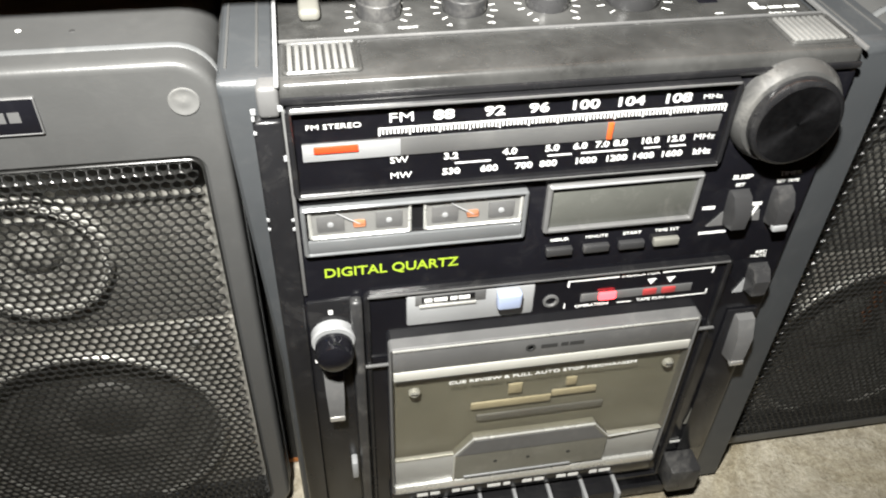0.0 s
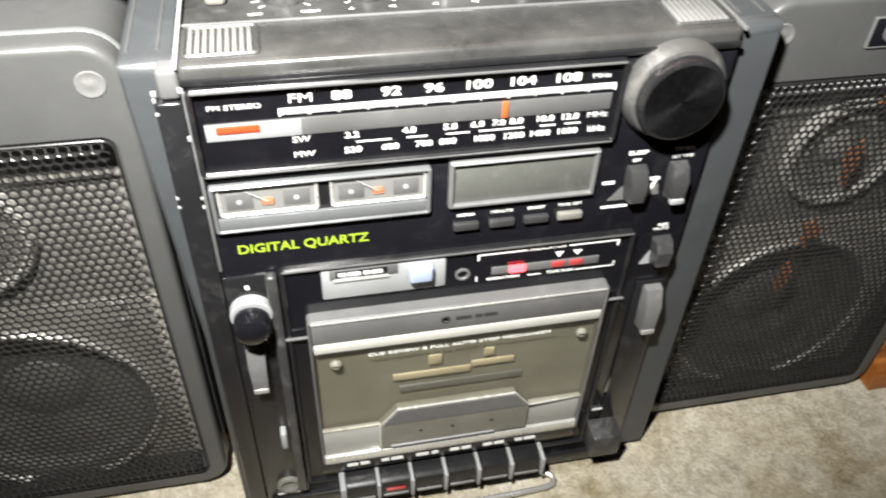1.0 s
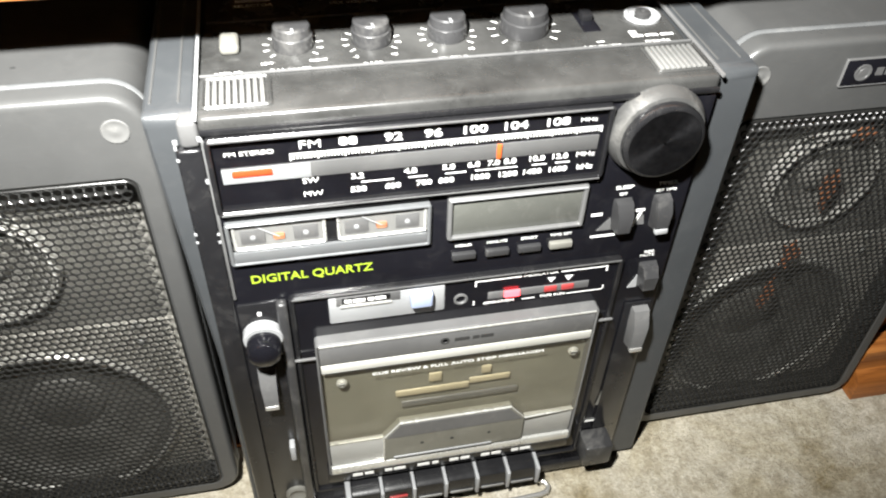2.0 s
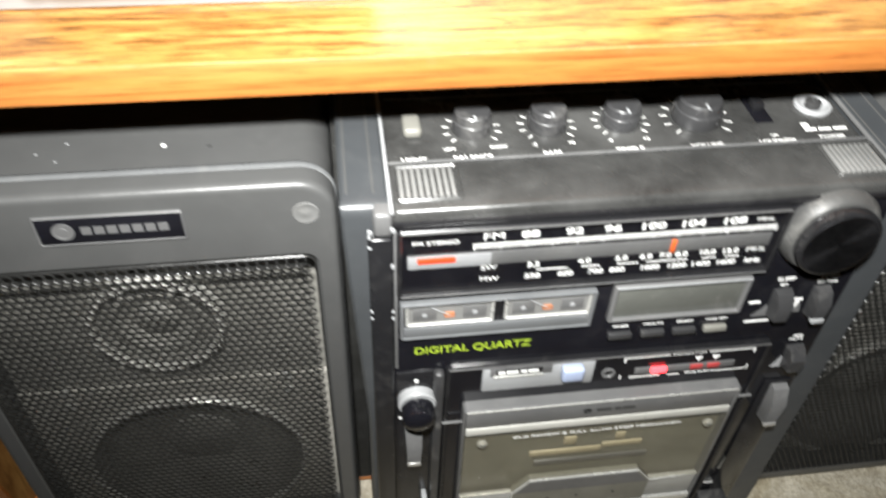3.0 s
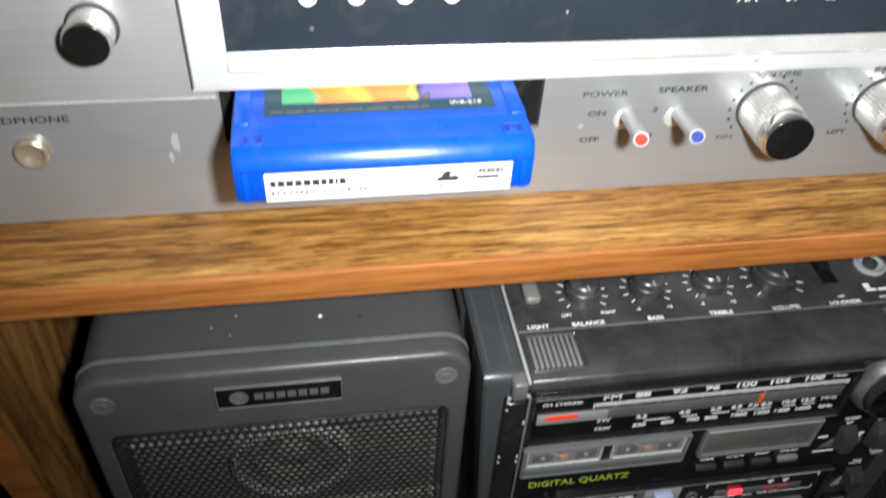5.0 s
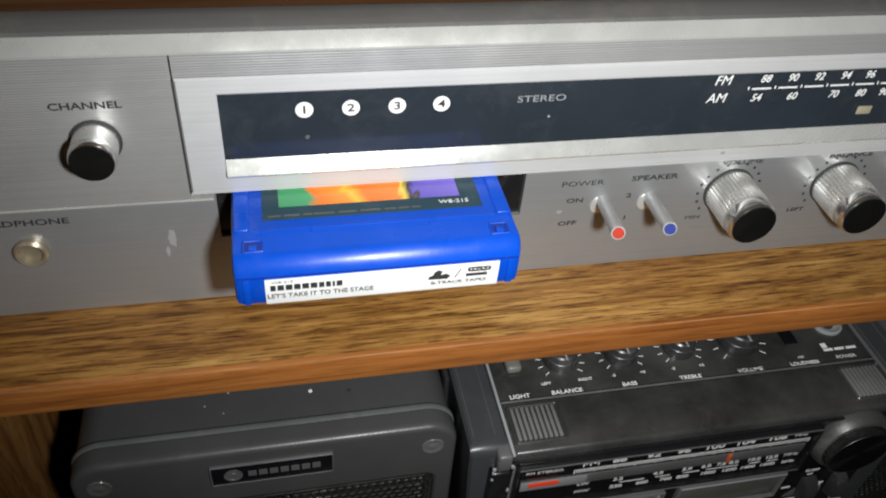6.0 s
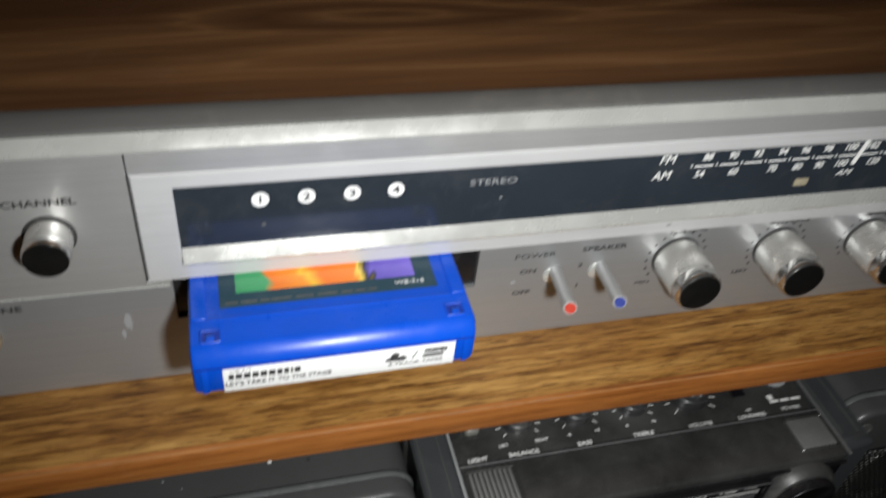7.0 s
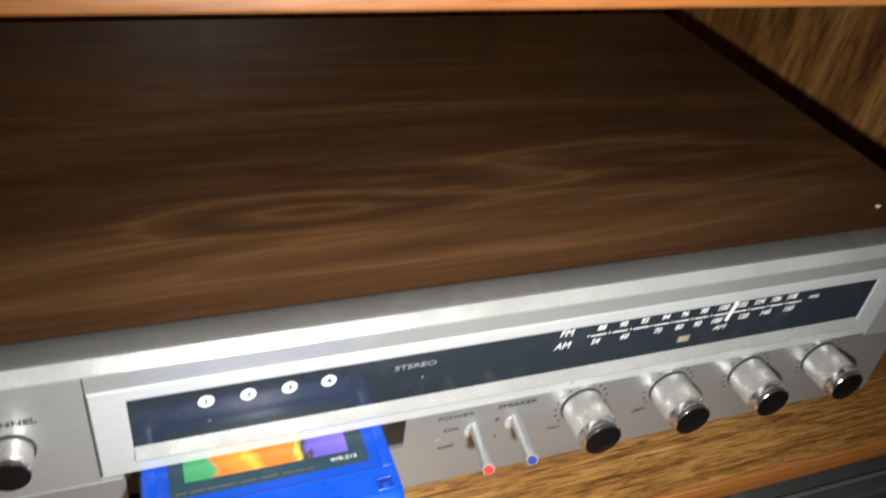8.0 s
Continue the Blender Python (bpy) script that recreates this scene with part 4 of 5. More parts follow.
# piano keys and their captions
cap = part("key_caption_strip", box(-0.0100, 0.1240, -0.0050, 0.0006, 0.0240, 0.0332, 0.0010), M_BLACK, boombox)
bars([(-0.0060, 0.1130)], 0.0318, 0.0324, -0.0050, M_WHITE, cap)
KEYX = [0.0090, 0.0266, 0.0444, 0.0622, 0.0800, 0.0972]
for i, x in enumerate(KEYX):
    bars(words(x - 0.0062, x + 0.0062, 2, 20 + i), 0.0275, 0.0300, -0.0050, M_WHITE, cap)
    prof = [(0.0, 0.0185), (-0.0085, 0.0182), (-0.0110, 0.0165), (-0.0128, 0.0085), (-0.0120, 0.0062), (0.0, 0.0055)]
    k = part("piano_key", loft([[(x - 0.0074, y, z) for y, z in prof], [(x + 0.0074, y, z) for y, z in prof]]), M_BLACK, boombox, "black piano-style transport key")
    part("key_edge", box(x - 0.0066, x + 0.0066, -0.0134, -0.0120, 0.0072, 0.0090, 0.0004), M_RIB, k)
    if i == 1:
        part("record_mark", box(x - 0.0050, x + 0.0050, -0.0130, -0.0118, 0.0110, 0.0128, 0.0003), M_DIM, k, "red record mark")
    part("key_divider", box(x + 0.0078, x + 0.0098, -0.0138, 0.0, 0.0045, 0.0190, 0.0006), M_LGREY, boombox)
part("key_divider", box(KEYX[0] - 0.0110, KEYX[0] - 0.0080, -0.0138, 0.0, 0.0045, 0.0200, 0.0006), M_LGREY, boombox)
part("chassis_foot_rail", box(-0.0380, 0.1540, -0.0020, 0.02, CZ0, 0.0015, 0.0010), M_BLACK, boombox)

# bent wire lying at the foot
wire = [(0.1100, -0.0060, -0.0060), (0.1140, -0.0085, -0.0062), (0.1152, -0.0112, -0.0064), (0.1135, -0.0140, -0.0066), (0.1090, -0.0152, -0.0066), (0.0900, -0.0160, -0.0066), (0.0600, -0.0166, -0.0066), (0.0200, -0.0172, -0.0066), (-0.0080, -0.0176, -0.0066)]
ob = part("wire_stand", tube(wire, 0.0016, 10), M_CHROME)
tagged(ob, "thin bent bright metal rod lying on the carpet", "metal rod")

# left-hand controls
part("left_column", box(CX0 + 0.0012, -0.0185, -0.0006, 0.0010, 0.0040, 0.1640, 0.0006), M_BLACK, front)
kb = part("mixing_knob_base", turned([(0.0086, 0), (0.0086, 0.0040), (0.0080, 0.0048), (0, 0.0048)], (-0.0305, -0.0004, 0.1455), "y", 36), M_LGREY, boombox, "pale grey knob skirt")
part("knob_dome", turned([(0.0074, 0), (0.0074, 0.0050), (0.0066, 0.0078), (0.0045, 0.0094), (0, 0.0100)], (-0.0305, -0.0050, 0.1440), "y", 36), M_GLOSS, kb, "glossy black domed knob")
bars([(-0.0315, -0.0298)], 0.1570, 0.1592, -0.0007, M_WHITE, front)
bars([(-0.0385, -0.0345)], 0.1300, 0.1318, -0.0007, M_WHITE, front)
bars([(-0.0260, -0.0228)], 0.1300, 0.1322, -0.0007, M_WHITE, front)
lv = lever(-0.0318, 0.0990, 0.1255, 0.0090, -0.0075, M_MGREY, tip=M_CHROME)
lv["label"] = "grey lever with chrome tip"
part("small_switch", box(-0.0275, -0.0245, -0.0060, 0.0, 0.0520, 0.0640, 0.0010), M_LGREY, boombox, "small pale slide switch")
wedge(-0.0270, -0.0220, 0.0350, 0.0430, M_MGREY)
part("phone_jack", turned([(0.0062, 0), (0.0062, 0.0020), (0.0048, 0.0026), (0.0030, 0.0012), (0, 0.0006)], (-0.0275, -0.0004, 0.0140), "y", 28), M_CREAM, boombox, "cream-ringed headphone jack")
bars(words(-0.0340, -0.0215, 2, 40), 0.0045, 0.0060, -0.0007, M_WHITE, front)
chip_marks()

# speakers
SY = 0.0205
SW2, SZ0, SZ1 = 0.0828, -0.006, 0.2558


def perforated(x0, x1, z0, z1, y):
    """Sheet metal with staggered round holes, its rim turned back."""
    px, pz, hr = 0.00385, 0.00335, 0.00174
    verts, faces, seen = [], [], {}

    def vert(x, yy, z):
        key = (round(x, 5), round(yy, 5), round(z, 5))
        if key not in seen:
            seen[key] = len(verts)
            verts.append((x, yy, z))
        return seen[key]

    def depth(x, z):
        d = min(x - x0, x1 - x, z - z0, z1 - z)
        return y + 0.0034 * max(0.0, 1 - d / 0.006) ** 2

    nz = int((z1 - z0) / pz)
    for j in range(nz):
        cz = z0 + pz * (j + 0.5)
        nxx = int((x1 - x0) / px) - (j % 2)
        start = (x0 + x1) / 2 - nxx * px / 2 + px / 2
        for i in range(nxx):
            cx = start + px * i
            corners = []
            for k in range(6):
                a = radians(60 * k + 30)
                corners.append((cx + px / 1.7320508 * math.cos(a), cz + pz / 1.5 * math.sin(a)))
            hole = [(cx + hr * math.cos(radians(60 * k + 30)), cz + hr * math.sin(radians(60 * k + 30))) for k in range(6)]
            mids = [(cx + hr * 1.0 * math.cos(radians(60 * k + 60)), cz + hr * 1.0 * math.sin(radians(60 * k + 60))) for k in range(6)]
            co = [vert(px_, depth(px_, pz_), pz_) for px_, pz_ in corners]
            f = [vert(px_, depth(cx, cz) + 0.0001, pz_) for px_, pz_ in hole]
            m = [vert(px_, depth(cx, cz) + 0.0001, pz_) for px_, pz_ in mids]
            bk = [vert(px_, depth(cx, cz) + 0.0010, pz_) for px_, pz_ in hole]
            bmid = [vert(px_, depth(cx, cz) + 0.0010, pz_) for px_, pz_ in mids]
            for k in range(6):
                n = (k + 1) % 6
                faces.append((co[k], f[k], m[k]))
                faces.append((co[k], m[k], co[n]))
                faces.append((co[n], m[k], f[n]))
                faces.append((f[k], bk[k], bmid[k], m[k]))
                faces.append((m[k], bmid[k], bk[n], f[n]))
    me = bpy.data.meshes.new("grille")
    me.from_pydata(verts, [], faces)
    me.update()
    return me


GX = 0.0735


def holed_plate(cx, cz, r, x0, x1, z0, z1, yf, yb):
    """Rectangular board with one round hole."""
    angles = sorted([2 * math.pi * i / 64 for i in range(64)] + [math.atan2(z - cz, x - cx) % (2 * math.pi) for x in (x0, x1) for z in (z0, z1)])
    hole, rim = [], []
    for a in angles:
        c, s = math.cos(a), math.sin(a)
        reach = min((x1 - cx) / c if c > 1e-6 else (x0 - cx) / c if c < -1e-6 else 9, (z1 - cz) / s if s > 1e-6 else (z0 - cz) / s if s < -1e-6 else 9)
        hole.append((cx + r * c, cz + r * s))
        rim.append((cx + reach * c, cz + reach * s))
    loops = [[(x, y, z) for x, z in ring_] for ring_, y in ((rim, yb), (rim, yf), (hole, yf), (hole, yb), (rim, yb))]
    return loft(loops, False, False)


grille_mesh = None


def speaker(cx, wide=1.0):
    """Speaker half round cx; wide scales its breadth."""
    global grille_mesh
    x0, x1, gx = cx - SW2 * wide, cx + SW2 * wide, GX * wide
    case = part("speaker_case", loft([[(x, y, z) for x, z in rr_points(x0 + 0.0010, x1 - 0.0010, SZ0 + 0.0002, SZ1 - 0.0002, 0.0132, 8)] for y in (0.0345, 0.16)], False, True), M_GREY, boombox, "dark grey plastic speaker case")
    # front shell: a frame with a softly rounded rim
    loops = []
    o = (x0, x1, SZ0, SZ1)
    gi = (cx - gx, cx + gx, 0.0030, 0.2188)

    def lp(q, d, r, y):
        return [(x, y, z) for x, z in rr_points(q[0] + d, q[1] - d, q[2] + d, q[3] - d, r, 8)]

    for d, r, y in ((0.0012, 0.0130, 0.0575), (0.0012, 0.0130, 0.0325), (0.0010, 0.0131, 0.0318), (0.0004, 0.0136, 0.0312), (0.0, 0.0140, 0.0304), (0.0, 0.0140, 0.0298), (0.0, 0.0140, SY + 0.0034), (0.0002, 0.0138, SY + 0.0020), (0.0007, 0.0133, SY + 0.0009), (0.0014, 0.0127, SY + 0.0003), (0.0022, 0.0120, SY), (0.0034, 0.0114, SY)):
        loops.append(lp(o, d, r, y))
    for d, r, y in ((-0.0012, 0.0062, SY), (0.0, 0.0052, SY + 0.0010), (0.0, 0.0052, SY + 0.0340)):
        loops.append(lp(gi, d, r, y))
    shell = part("front_shell", loft(loops, False, False), M_GREY, boombox, "dark grey speaker front with rounded corners")
    lip = [lp(o, d, 0.0140 - d, y) for d, y in ((0.0010, 0.0304), (-0.0003, 0.0310), (-0.0006, 0.0318), (-0.0006, 0.0328), (-0.0003, 0.0336), (0.0010, 0.0346))]
    part("shell_lip", loft(lip, False, False), M_LIP, shell, "raised lip round the speaker front with its highlight in the grey")
    part("back_baffle", box(cx - gx - 0.001, cx + gx + 0.001, SY + 0.0325, SY + 0.0338, 0.002, 0.2198), M_BAFFLE, shell)
    part("front_baffle", holed_plate(cx, 0.0550, 0.0570, cx - gx - 0.0005, cx + gx + 0.0005, -0.0040, 0.1240, SY + 0.0150, SY + 0.0175), M_BAFFLE, shell, "dusty grey board round the woofer", smooth=False)
    # darker than the lower board: shade of the frame's top edge in the colour
    part("front_baffle", holed_plate(cx, 0.1680, 0.0302, cx - gx - 0.0005, cx + gx + 0.0005, 0.1244, 0.2195, SY + 0.0175, SY + 0.0200), M_BOARD, shell, "board round the tweeter with shade in its dark grey", smooth=False)
    if grille_mesh is None:
        grille_mesh = perforated(-GX + 0.0004, GX - 0.0004, 0.0034, 0.2184, SY - 0.0020)
    g = hang("grille", grille_mesh, M_MESH, shell, "perforated dark metal grille", smooth=False)
    g.location.x, g.scale.x = cx, wide
    part("grille_rim", ring(cx - gx, cx + gx, 0.0031, 0.2187, 0.0052, 0.0009, SY - 0.0002, SY + 0.0030, bev=0.0003), M_MESH, shell)
    for x in (cx - 0.0713 * wide, cx + 0.0713 * wide):
        part("dimple", turned([(0.0052, 0.0001), (0.0049, 0.0006), (0.0045, 0.0006), (0.0038, 0.0003), (0.0020, 0.0004), (0, 0.0008)], (x, SY + 0.0001, 0.2412), "y", 28), M_DIMPLE, shell, "shallow round screw recess")
    by = SY - 0.0010
    badge = part("badge", box(cx - 0.0262, cx + 0.0262, by, SY + 0.0005, 0.2333, 0.2464, 0.0004), M_GLOSS, shell, "small black badge with silver mark")
    part("badge_rim", ring(cx - 0.0264, cx + 0.0264, 0.2331, 0.2466, 0.0006, 0.0006, by - 0.0002, SY, bev=0.0002), M_MGREY, badge)
    part("badge_disc", turned([(0.0040, 0), (0.0040, 0.0003), (0.0031, 0.0003), (0.0030, 0.0001), (0.0018, 0.0001), (0.0017, 0.0003), (0, 0.0003)], (cx - 0.0168, by, 0.2398), "y", 24), M_BADGE, badge)
    bars([(cx - 0.0105 + 0.0046 * k, cx - 0.0105 + 0.0046 * k + 0.0036) for k in range(7)], 0.2379, 0.2417, by, M_BADGE, badge)
    wy = SY + 0.0148
    w = part("woofer", turned([(0.0580, 0.0), (0.0580, 0.0020), (0.0570, 0.0034), (0.0555, 0.0034), (0.0540, 0.0012)], (cx, wy, 0.0550), "y", 64, (False, False)), M_SURR, shell, "grey woofer rim")
    part("woofer_cone", turned([(0.0541, 0.0014), (0.0500, -0.0010), (0.0478, -0.0060), (0.0455, -0.0075), (0.0430, -0.0085), (0.0330, -0.0115), (0.0200, -0.0150), (0.0190, -0.0135), (0.0120, -0.0115), (0, -0.0105)], (cx, wy, 0.0550), "y", 48, (False, True)), M_CONE, w, "dark paper woofer cone")
    t = part("tweeter", turned([(0.0300, -0.0174), (0.0300, 0.0014), (0.0288, 0.0042), (0.0272, 0.0044), (0.0262, 0.0010)], (cx, wy, 0.1680), "y", 48, (False, False)), M_SURR, shell, "grey tweeter rim")
    part("tweeter_cone", turned([(0.0262, 0.0010), (0.0215, -0.0012), (0.0185, 0.0002), (0.0140, -0.0030), (0.0100, -0.0042), (0.0090, -0.0020), (0.0050, 0.0004), (0, 0.0010)], (cx, wy, 0.1680), "y", 40, (False, True)), M_BOARD, t, "dusty grey tweeter cone")
    for dx in (-0.052, 0.052):
        for dz in (0.1230, 0.1120):
            part("baffle_screw", turned([(0.0028, 0), (0.0028, 0.0012), (0.0012, 0.0020), (0, 0.0018)], (cx + dx * wide, wy, dz), "y", 14), M_SILVER, shell)
    return shell


left = speaker(-0.1427)
right = speaker(0.2517, 0.92)
for k, (dx, dz, w, h) in enumerate(((-0.004, 0.170, 0.006, 0.030), (-0.010, 0.128, 0.007, 0.022), (-0.014, 0.100, 0.005, 0.030), (0.002, 0.205, 0.008, 0.012))):
    pts = [(0.2517 + dx + w * math.cos(a) * (0.7 + 0.3 * math.sin(3 * a + k)), dz + h * 0.5 * math.sin(a) * (0.8 + 0.2 * math.cos(5 * a))) for a in [2 * math.pi * i / 24 for i in range(24)]]
    part("rust_patch", loft([[(x, SY + 0.0030, z) for x, z in pts], [(x, SY + 0.0024, z) for x, z in pts]]), M_RUST, right, "rusty stain behind the grille")
for k, (x, y, r, mt) in enumerate(((-0.1238, 0.0480, 0.0010, M_WHITE), (-0.1065, 0.0460, 0.0011, M_INK), (-0.1600, 0.0520, 0.0006, M_LGREY), (-0.1700, 0.0460, 0.0005, M_LGREY), (-0.1620, 0.0410, 0.0004, M_LGREY))):
    part("fleck", turned([(r, 0), (r * 0.9, 0.0002), (0, 0.0003)], (x, y, 0.25555), "z", 9), mt, boombox)

# ---- the receiver on the shelf ----
RX0, RX1, RTOP = -0.2455, 0.2715, 0.4300
receiver = thing("stereo_receiver", (0.011, 0.21, SH), "silver-faced stereo receiver with tape slot and dark walnut-grain top", "stereo receiver")
part("cover", box(RX0, RX1, 0.0662, 0.362, SH + 0.0045, RTOP, 0.0012), M_WALNUT, receiver, "dark walnut-grain vinyl cover")
for fx in (RX0 + 0.03, RX1 - 0.03):
    for fy in (0.10, 0.33):
        part("foot", turned([(0.010, 0), (0.010, 0.004), (0.009, 0.0047), (0, 0.0047)], (fx, fy, SH), "z", 20), M_BLACK, receiver)


def strip(name, prof, material, x0=RX0, x1=RX1, label=""):
    return part(name, loft([[(x0, y, z) for y, z in prof], [(x1, y, z) for y, z in prof]]), material, receiver, label)


strip("top_edge", [(0.0700, 0.4303), (0.0655, 0.4303), (0.0612, 0.4275), (0.0612, 0.4260), (0.0700, 0.4260)], M_EDGE, label="dusty grey front edge strip")
strip("bright_edge", [(0.0660, 0.4264), (0.0618, 0.4264), (0.0611, 0.4258), (0.0575, 0.4212), (0.0575, 0.4204), (0.0660, 0.4204)], M_SILVER, label="bright bevelled upper edge")
strip("ruled_band", [(0.0660, 0.4204), (0.0576, 0.4204), (0.0576, 0.4122), (0.0660, 0.4122)], M_FACE, -0.1612)
strip("channel_panel", [(0.0660, 0.4204), (0.0576, 0.4204), (0.0576, 0.3625), (0.0583, 0.3618), (0.0660, 0.3618)], M_FACE, RX0, -0.1618, "finely ruled aluminium panel")

# dial surround and window
WX0, WX1, WZ0, WZ1 = -0.1482, 0.2215, 0.3722, 0.4054
BX0, BX1, BZ0, BZ1 = -0.1612, 0.2360, 0.3652, 0.4118


def dial_surround():
    def q(x0, x1, z0, z1, y):
        return [(x0, y, z0), (x1, y, z0), (x1, y, z1), (x0, y, z1)]

    loops = [q(BX0, BX1, BZ0, BZ1, 0.066), q(BX0, BX1, BZ0, BZ1, 0.0580), q(BX0 + 0.0006, BX1 - 0.0006, BZ0 + 0.0006, BZ1 - 0.0006, 0.0572),
             q(WX0 - 0.0006, WX1 + 0.0006, WZ0 - 0.0006, WZ1 + 0.0006, 0.0572), q(WX0, WX1, WZ0, WZ1, 0.0576), q(WX0, WX1, WZ0, WZ1, 0.0610)]
    return part("dial_surround", loft(loops + [loops[0]], False, False), M_FRAME, receiver, "smooth satin aluminium dial surround", smooth=False)


surround = dial_surround()
part("surround_gap", box(BX0 - 0.0006, BX0, 0.0572, 0.060, BZ0, BZ1), M_INK, surround, smooth=False)
glass = part("dial_glass", box(WX0, WX1, 0.0580, 0.0586, 0.3785, WZ1), M_DIAL, surround, "dark slate dial glass")
prof = [(0.0606, 0.3787), (0.0580, 0.3787), (0.0552, 0.3732), (0.0556, 0.3722), (0.0606, 0.3722)]
part("reflecting_sill", loft([[(WX0 + 0.0002, y, z) for y, z in prof], [(WX1 - 0.0002, y, z) for y, z in prof]]), M_SILVER, surround, "bright reflecting sill under the dial")
GY = 0.0579
for i, x in enumerate((-0.1197, -0.1036, -0.0873, -0.0713)):
    disc = part("channel_lamp", turned([(0.0031, 0), (0.0031, 0.0002), (0, 0.00022)], (x, GY, 0.3980), "y", 28), M_WHITE, surround, "white channel number disc")
    letters(str(i + 1), x, 0.0031, (GY - 0.0003, 0.3980), M_INK, disc, wide=1.3)
letters("STEREO", -0.0338, 0.0027, (GY, 0.3982), M_LGREY, surround, wide=1.45, bold=0.0)
letters("FM", 0.0376, 0.0042, (GY, 0.4024), M_WHITE, surround, wide=0.95, slant=0.16, bold=0.012)
letters("AM", 0.0371, 0.0042, (GY, 0.3947), M_WHITE, surround, wide=0.95, slant=0.16, bold=0.012)
for s, x in (("88", 0.0556), ("90", 0.0672), ("92", 0.0787), ("94", 0.0903), ("96", 0.1012), ("98", 0.1122), ("100", 0.1235), ("102", 0.1345), ("104", 0.1452), ("106", 0.1555), ("108", 0.1655)):
    letters(s, x, 0.0033, (GY, 0.4025), M_WHITE, surround, wide=0.95, slant=0.16, bold=0.012)
for s, x in (("54", 0.0542), ("60", 0.0698), ("70", 0.0883), ("80", 0.1006), ("90", 0.1112), ("100", 0.1222), ("120", 0.1385), ("140", 0.1522), ("160", 0.1670)):
    letters(s, x, 0.0033, (GY, 0.3942), M_WHITE, surround, wide=0.95, slant=0.16, bold=0.012)
letters("AM", 0.1260, 0.0030, (GY, 0.3892), M_WHITE, surround, wide=1.2, slant=0.3)
letters("MHz", 0.1810, 0.0024, (GY, 0.4000), M_WHITE, surround, slant=0.2)
for k in range(11):
    bars([(0.0510 + 0.0114 * k, 0.0510 + 0.0114 * k + 0.0082)], 0.3980, 0.3987, GY, M_WHITE, surround)
    bars([(0.0492 + 0.0114 * k, 0.0497 + 0.0114 * k)], 0.3980, 0.3993, GY, M_WHITE, surround)
bm = box(-0.0006, 0.0006, GY - 0.0012, GY - 0.0002, -0.0060, 0.0060)
bm.transform(Matrix.Translation((0.1290, 0, 0.4000)) @ Matrix.Rotation(radians(12), 4, "Y"))
part("tuning_pointer", bm, M_WHITE, surround, "white tuning pointer")
part("pointer_carriage", box(0.1020, 0.1085, GY - 0.0014, GY - 0.0003, 0.3848, 0.3885, 0.0005), M_TAN, surround)

# lower panels with the tape slot between them
PY = 0.0632
u = [(RX0, SH + 0.0006), (RX1, SH + 0.0006), (RX1, 0.3636), (-0.0325, 0.3636), (-0.0325, 0.3385), (-0.1537, 0.3385), (-0.1537, 0.3606), (RX0, 0.3606)]
lowr = lowl = part("lower_panel", loft([[(x, PY, z) for x, z in u], [(x, 0.0658, z) for x, z in u]]), M_ALUDK, receiver, "grey brushed lower panel with a tape slot", smooth=False)
# black plate stands in for the unlit inside of the slot, hiding the cover
part("slot_dark", box(-0.1535, -0.0327, 0.0652, 0.0660, 0.3387, 0.3636), M_BLACK, receiver, "black plate added for the slot's dark inside", smooth=False)
strip("panel_lip", [(0.0640, 0.3652), (0.0590, 0.3652), (0.0580, 0.3648), (0.0580, 0.3641), (0.0640, 0.3638)], M_FRAME, -0.1616, BX1, "thin bright lip")
strip("panel_lip", [(0.0640, 0.3618), (0.0582, 0.3618), (0.0580, 0.3610), (0.0640, 0.3606)], M_SILVER, RX0, -0.1540)
strip("end_panel", [(0.0660, 0.4204), (0.0578, 0.4204), (0.0578, 0.3618), (0.0660, 0.3618)], M_ALU, BX1 + 0.0004, RX1)
letters("CHANNEL", -0.1897, 0.0026, (0.0574, 0.4033), M_INK, receiver, wide=1.35)
letters("HEADPHONE", -0.2235, 0.0027, (PY - 0.0001, 0.3518), M_INK, receiver, wide=1.5)
for s, x, z, h in (("POWER", -0.0071, 0.3530, 0.0026), ("ON", -0.0090, 0.3441, 0.0023), ("OFF", -0.0103, 0.3317, 0.0023), ("SPEAKER", 0.0249, 0.3538, 0.0026), ("2", 0.0152, 0.3449, 0.0023),
                   ("1", 0.0160, 0.3324, 0.0023), ("VOLUME", 0.0640, 0.3590, 0.0024), ("MIN", 0.0492, 0.3297, 0.0020), ("MAX", 0.0770, 0.3297, 0.0020), ("BALANCE", 0.1165, 0.3592, 0.0024), ("LEFT", 0.1005, 0.3297, 0.0020),
                   ("RIGHT", 0.1290, 0.3297, 0.0020)):
    letters(s, x, h, (PY - 0.0001, z), M_INK, receiver, wide=1.5)
bars(words(0.158, 0.174, 1, 60), 0.3582, 0.3602, PY - 0.0001, M_INK, receiver)
bars(words(0.210, 0.226, 1, 61), 0.3582, 0.3602, PY - 0.0001, M_INK, receiver)


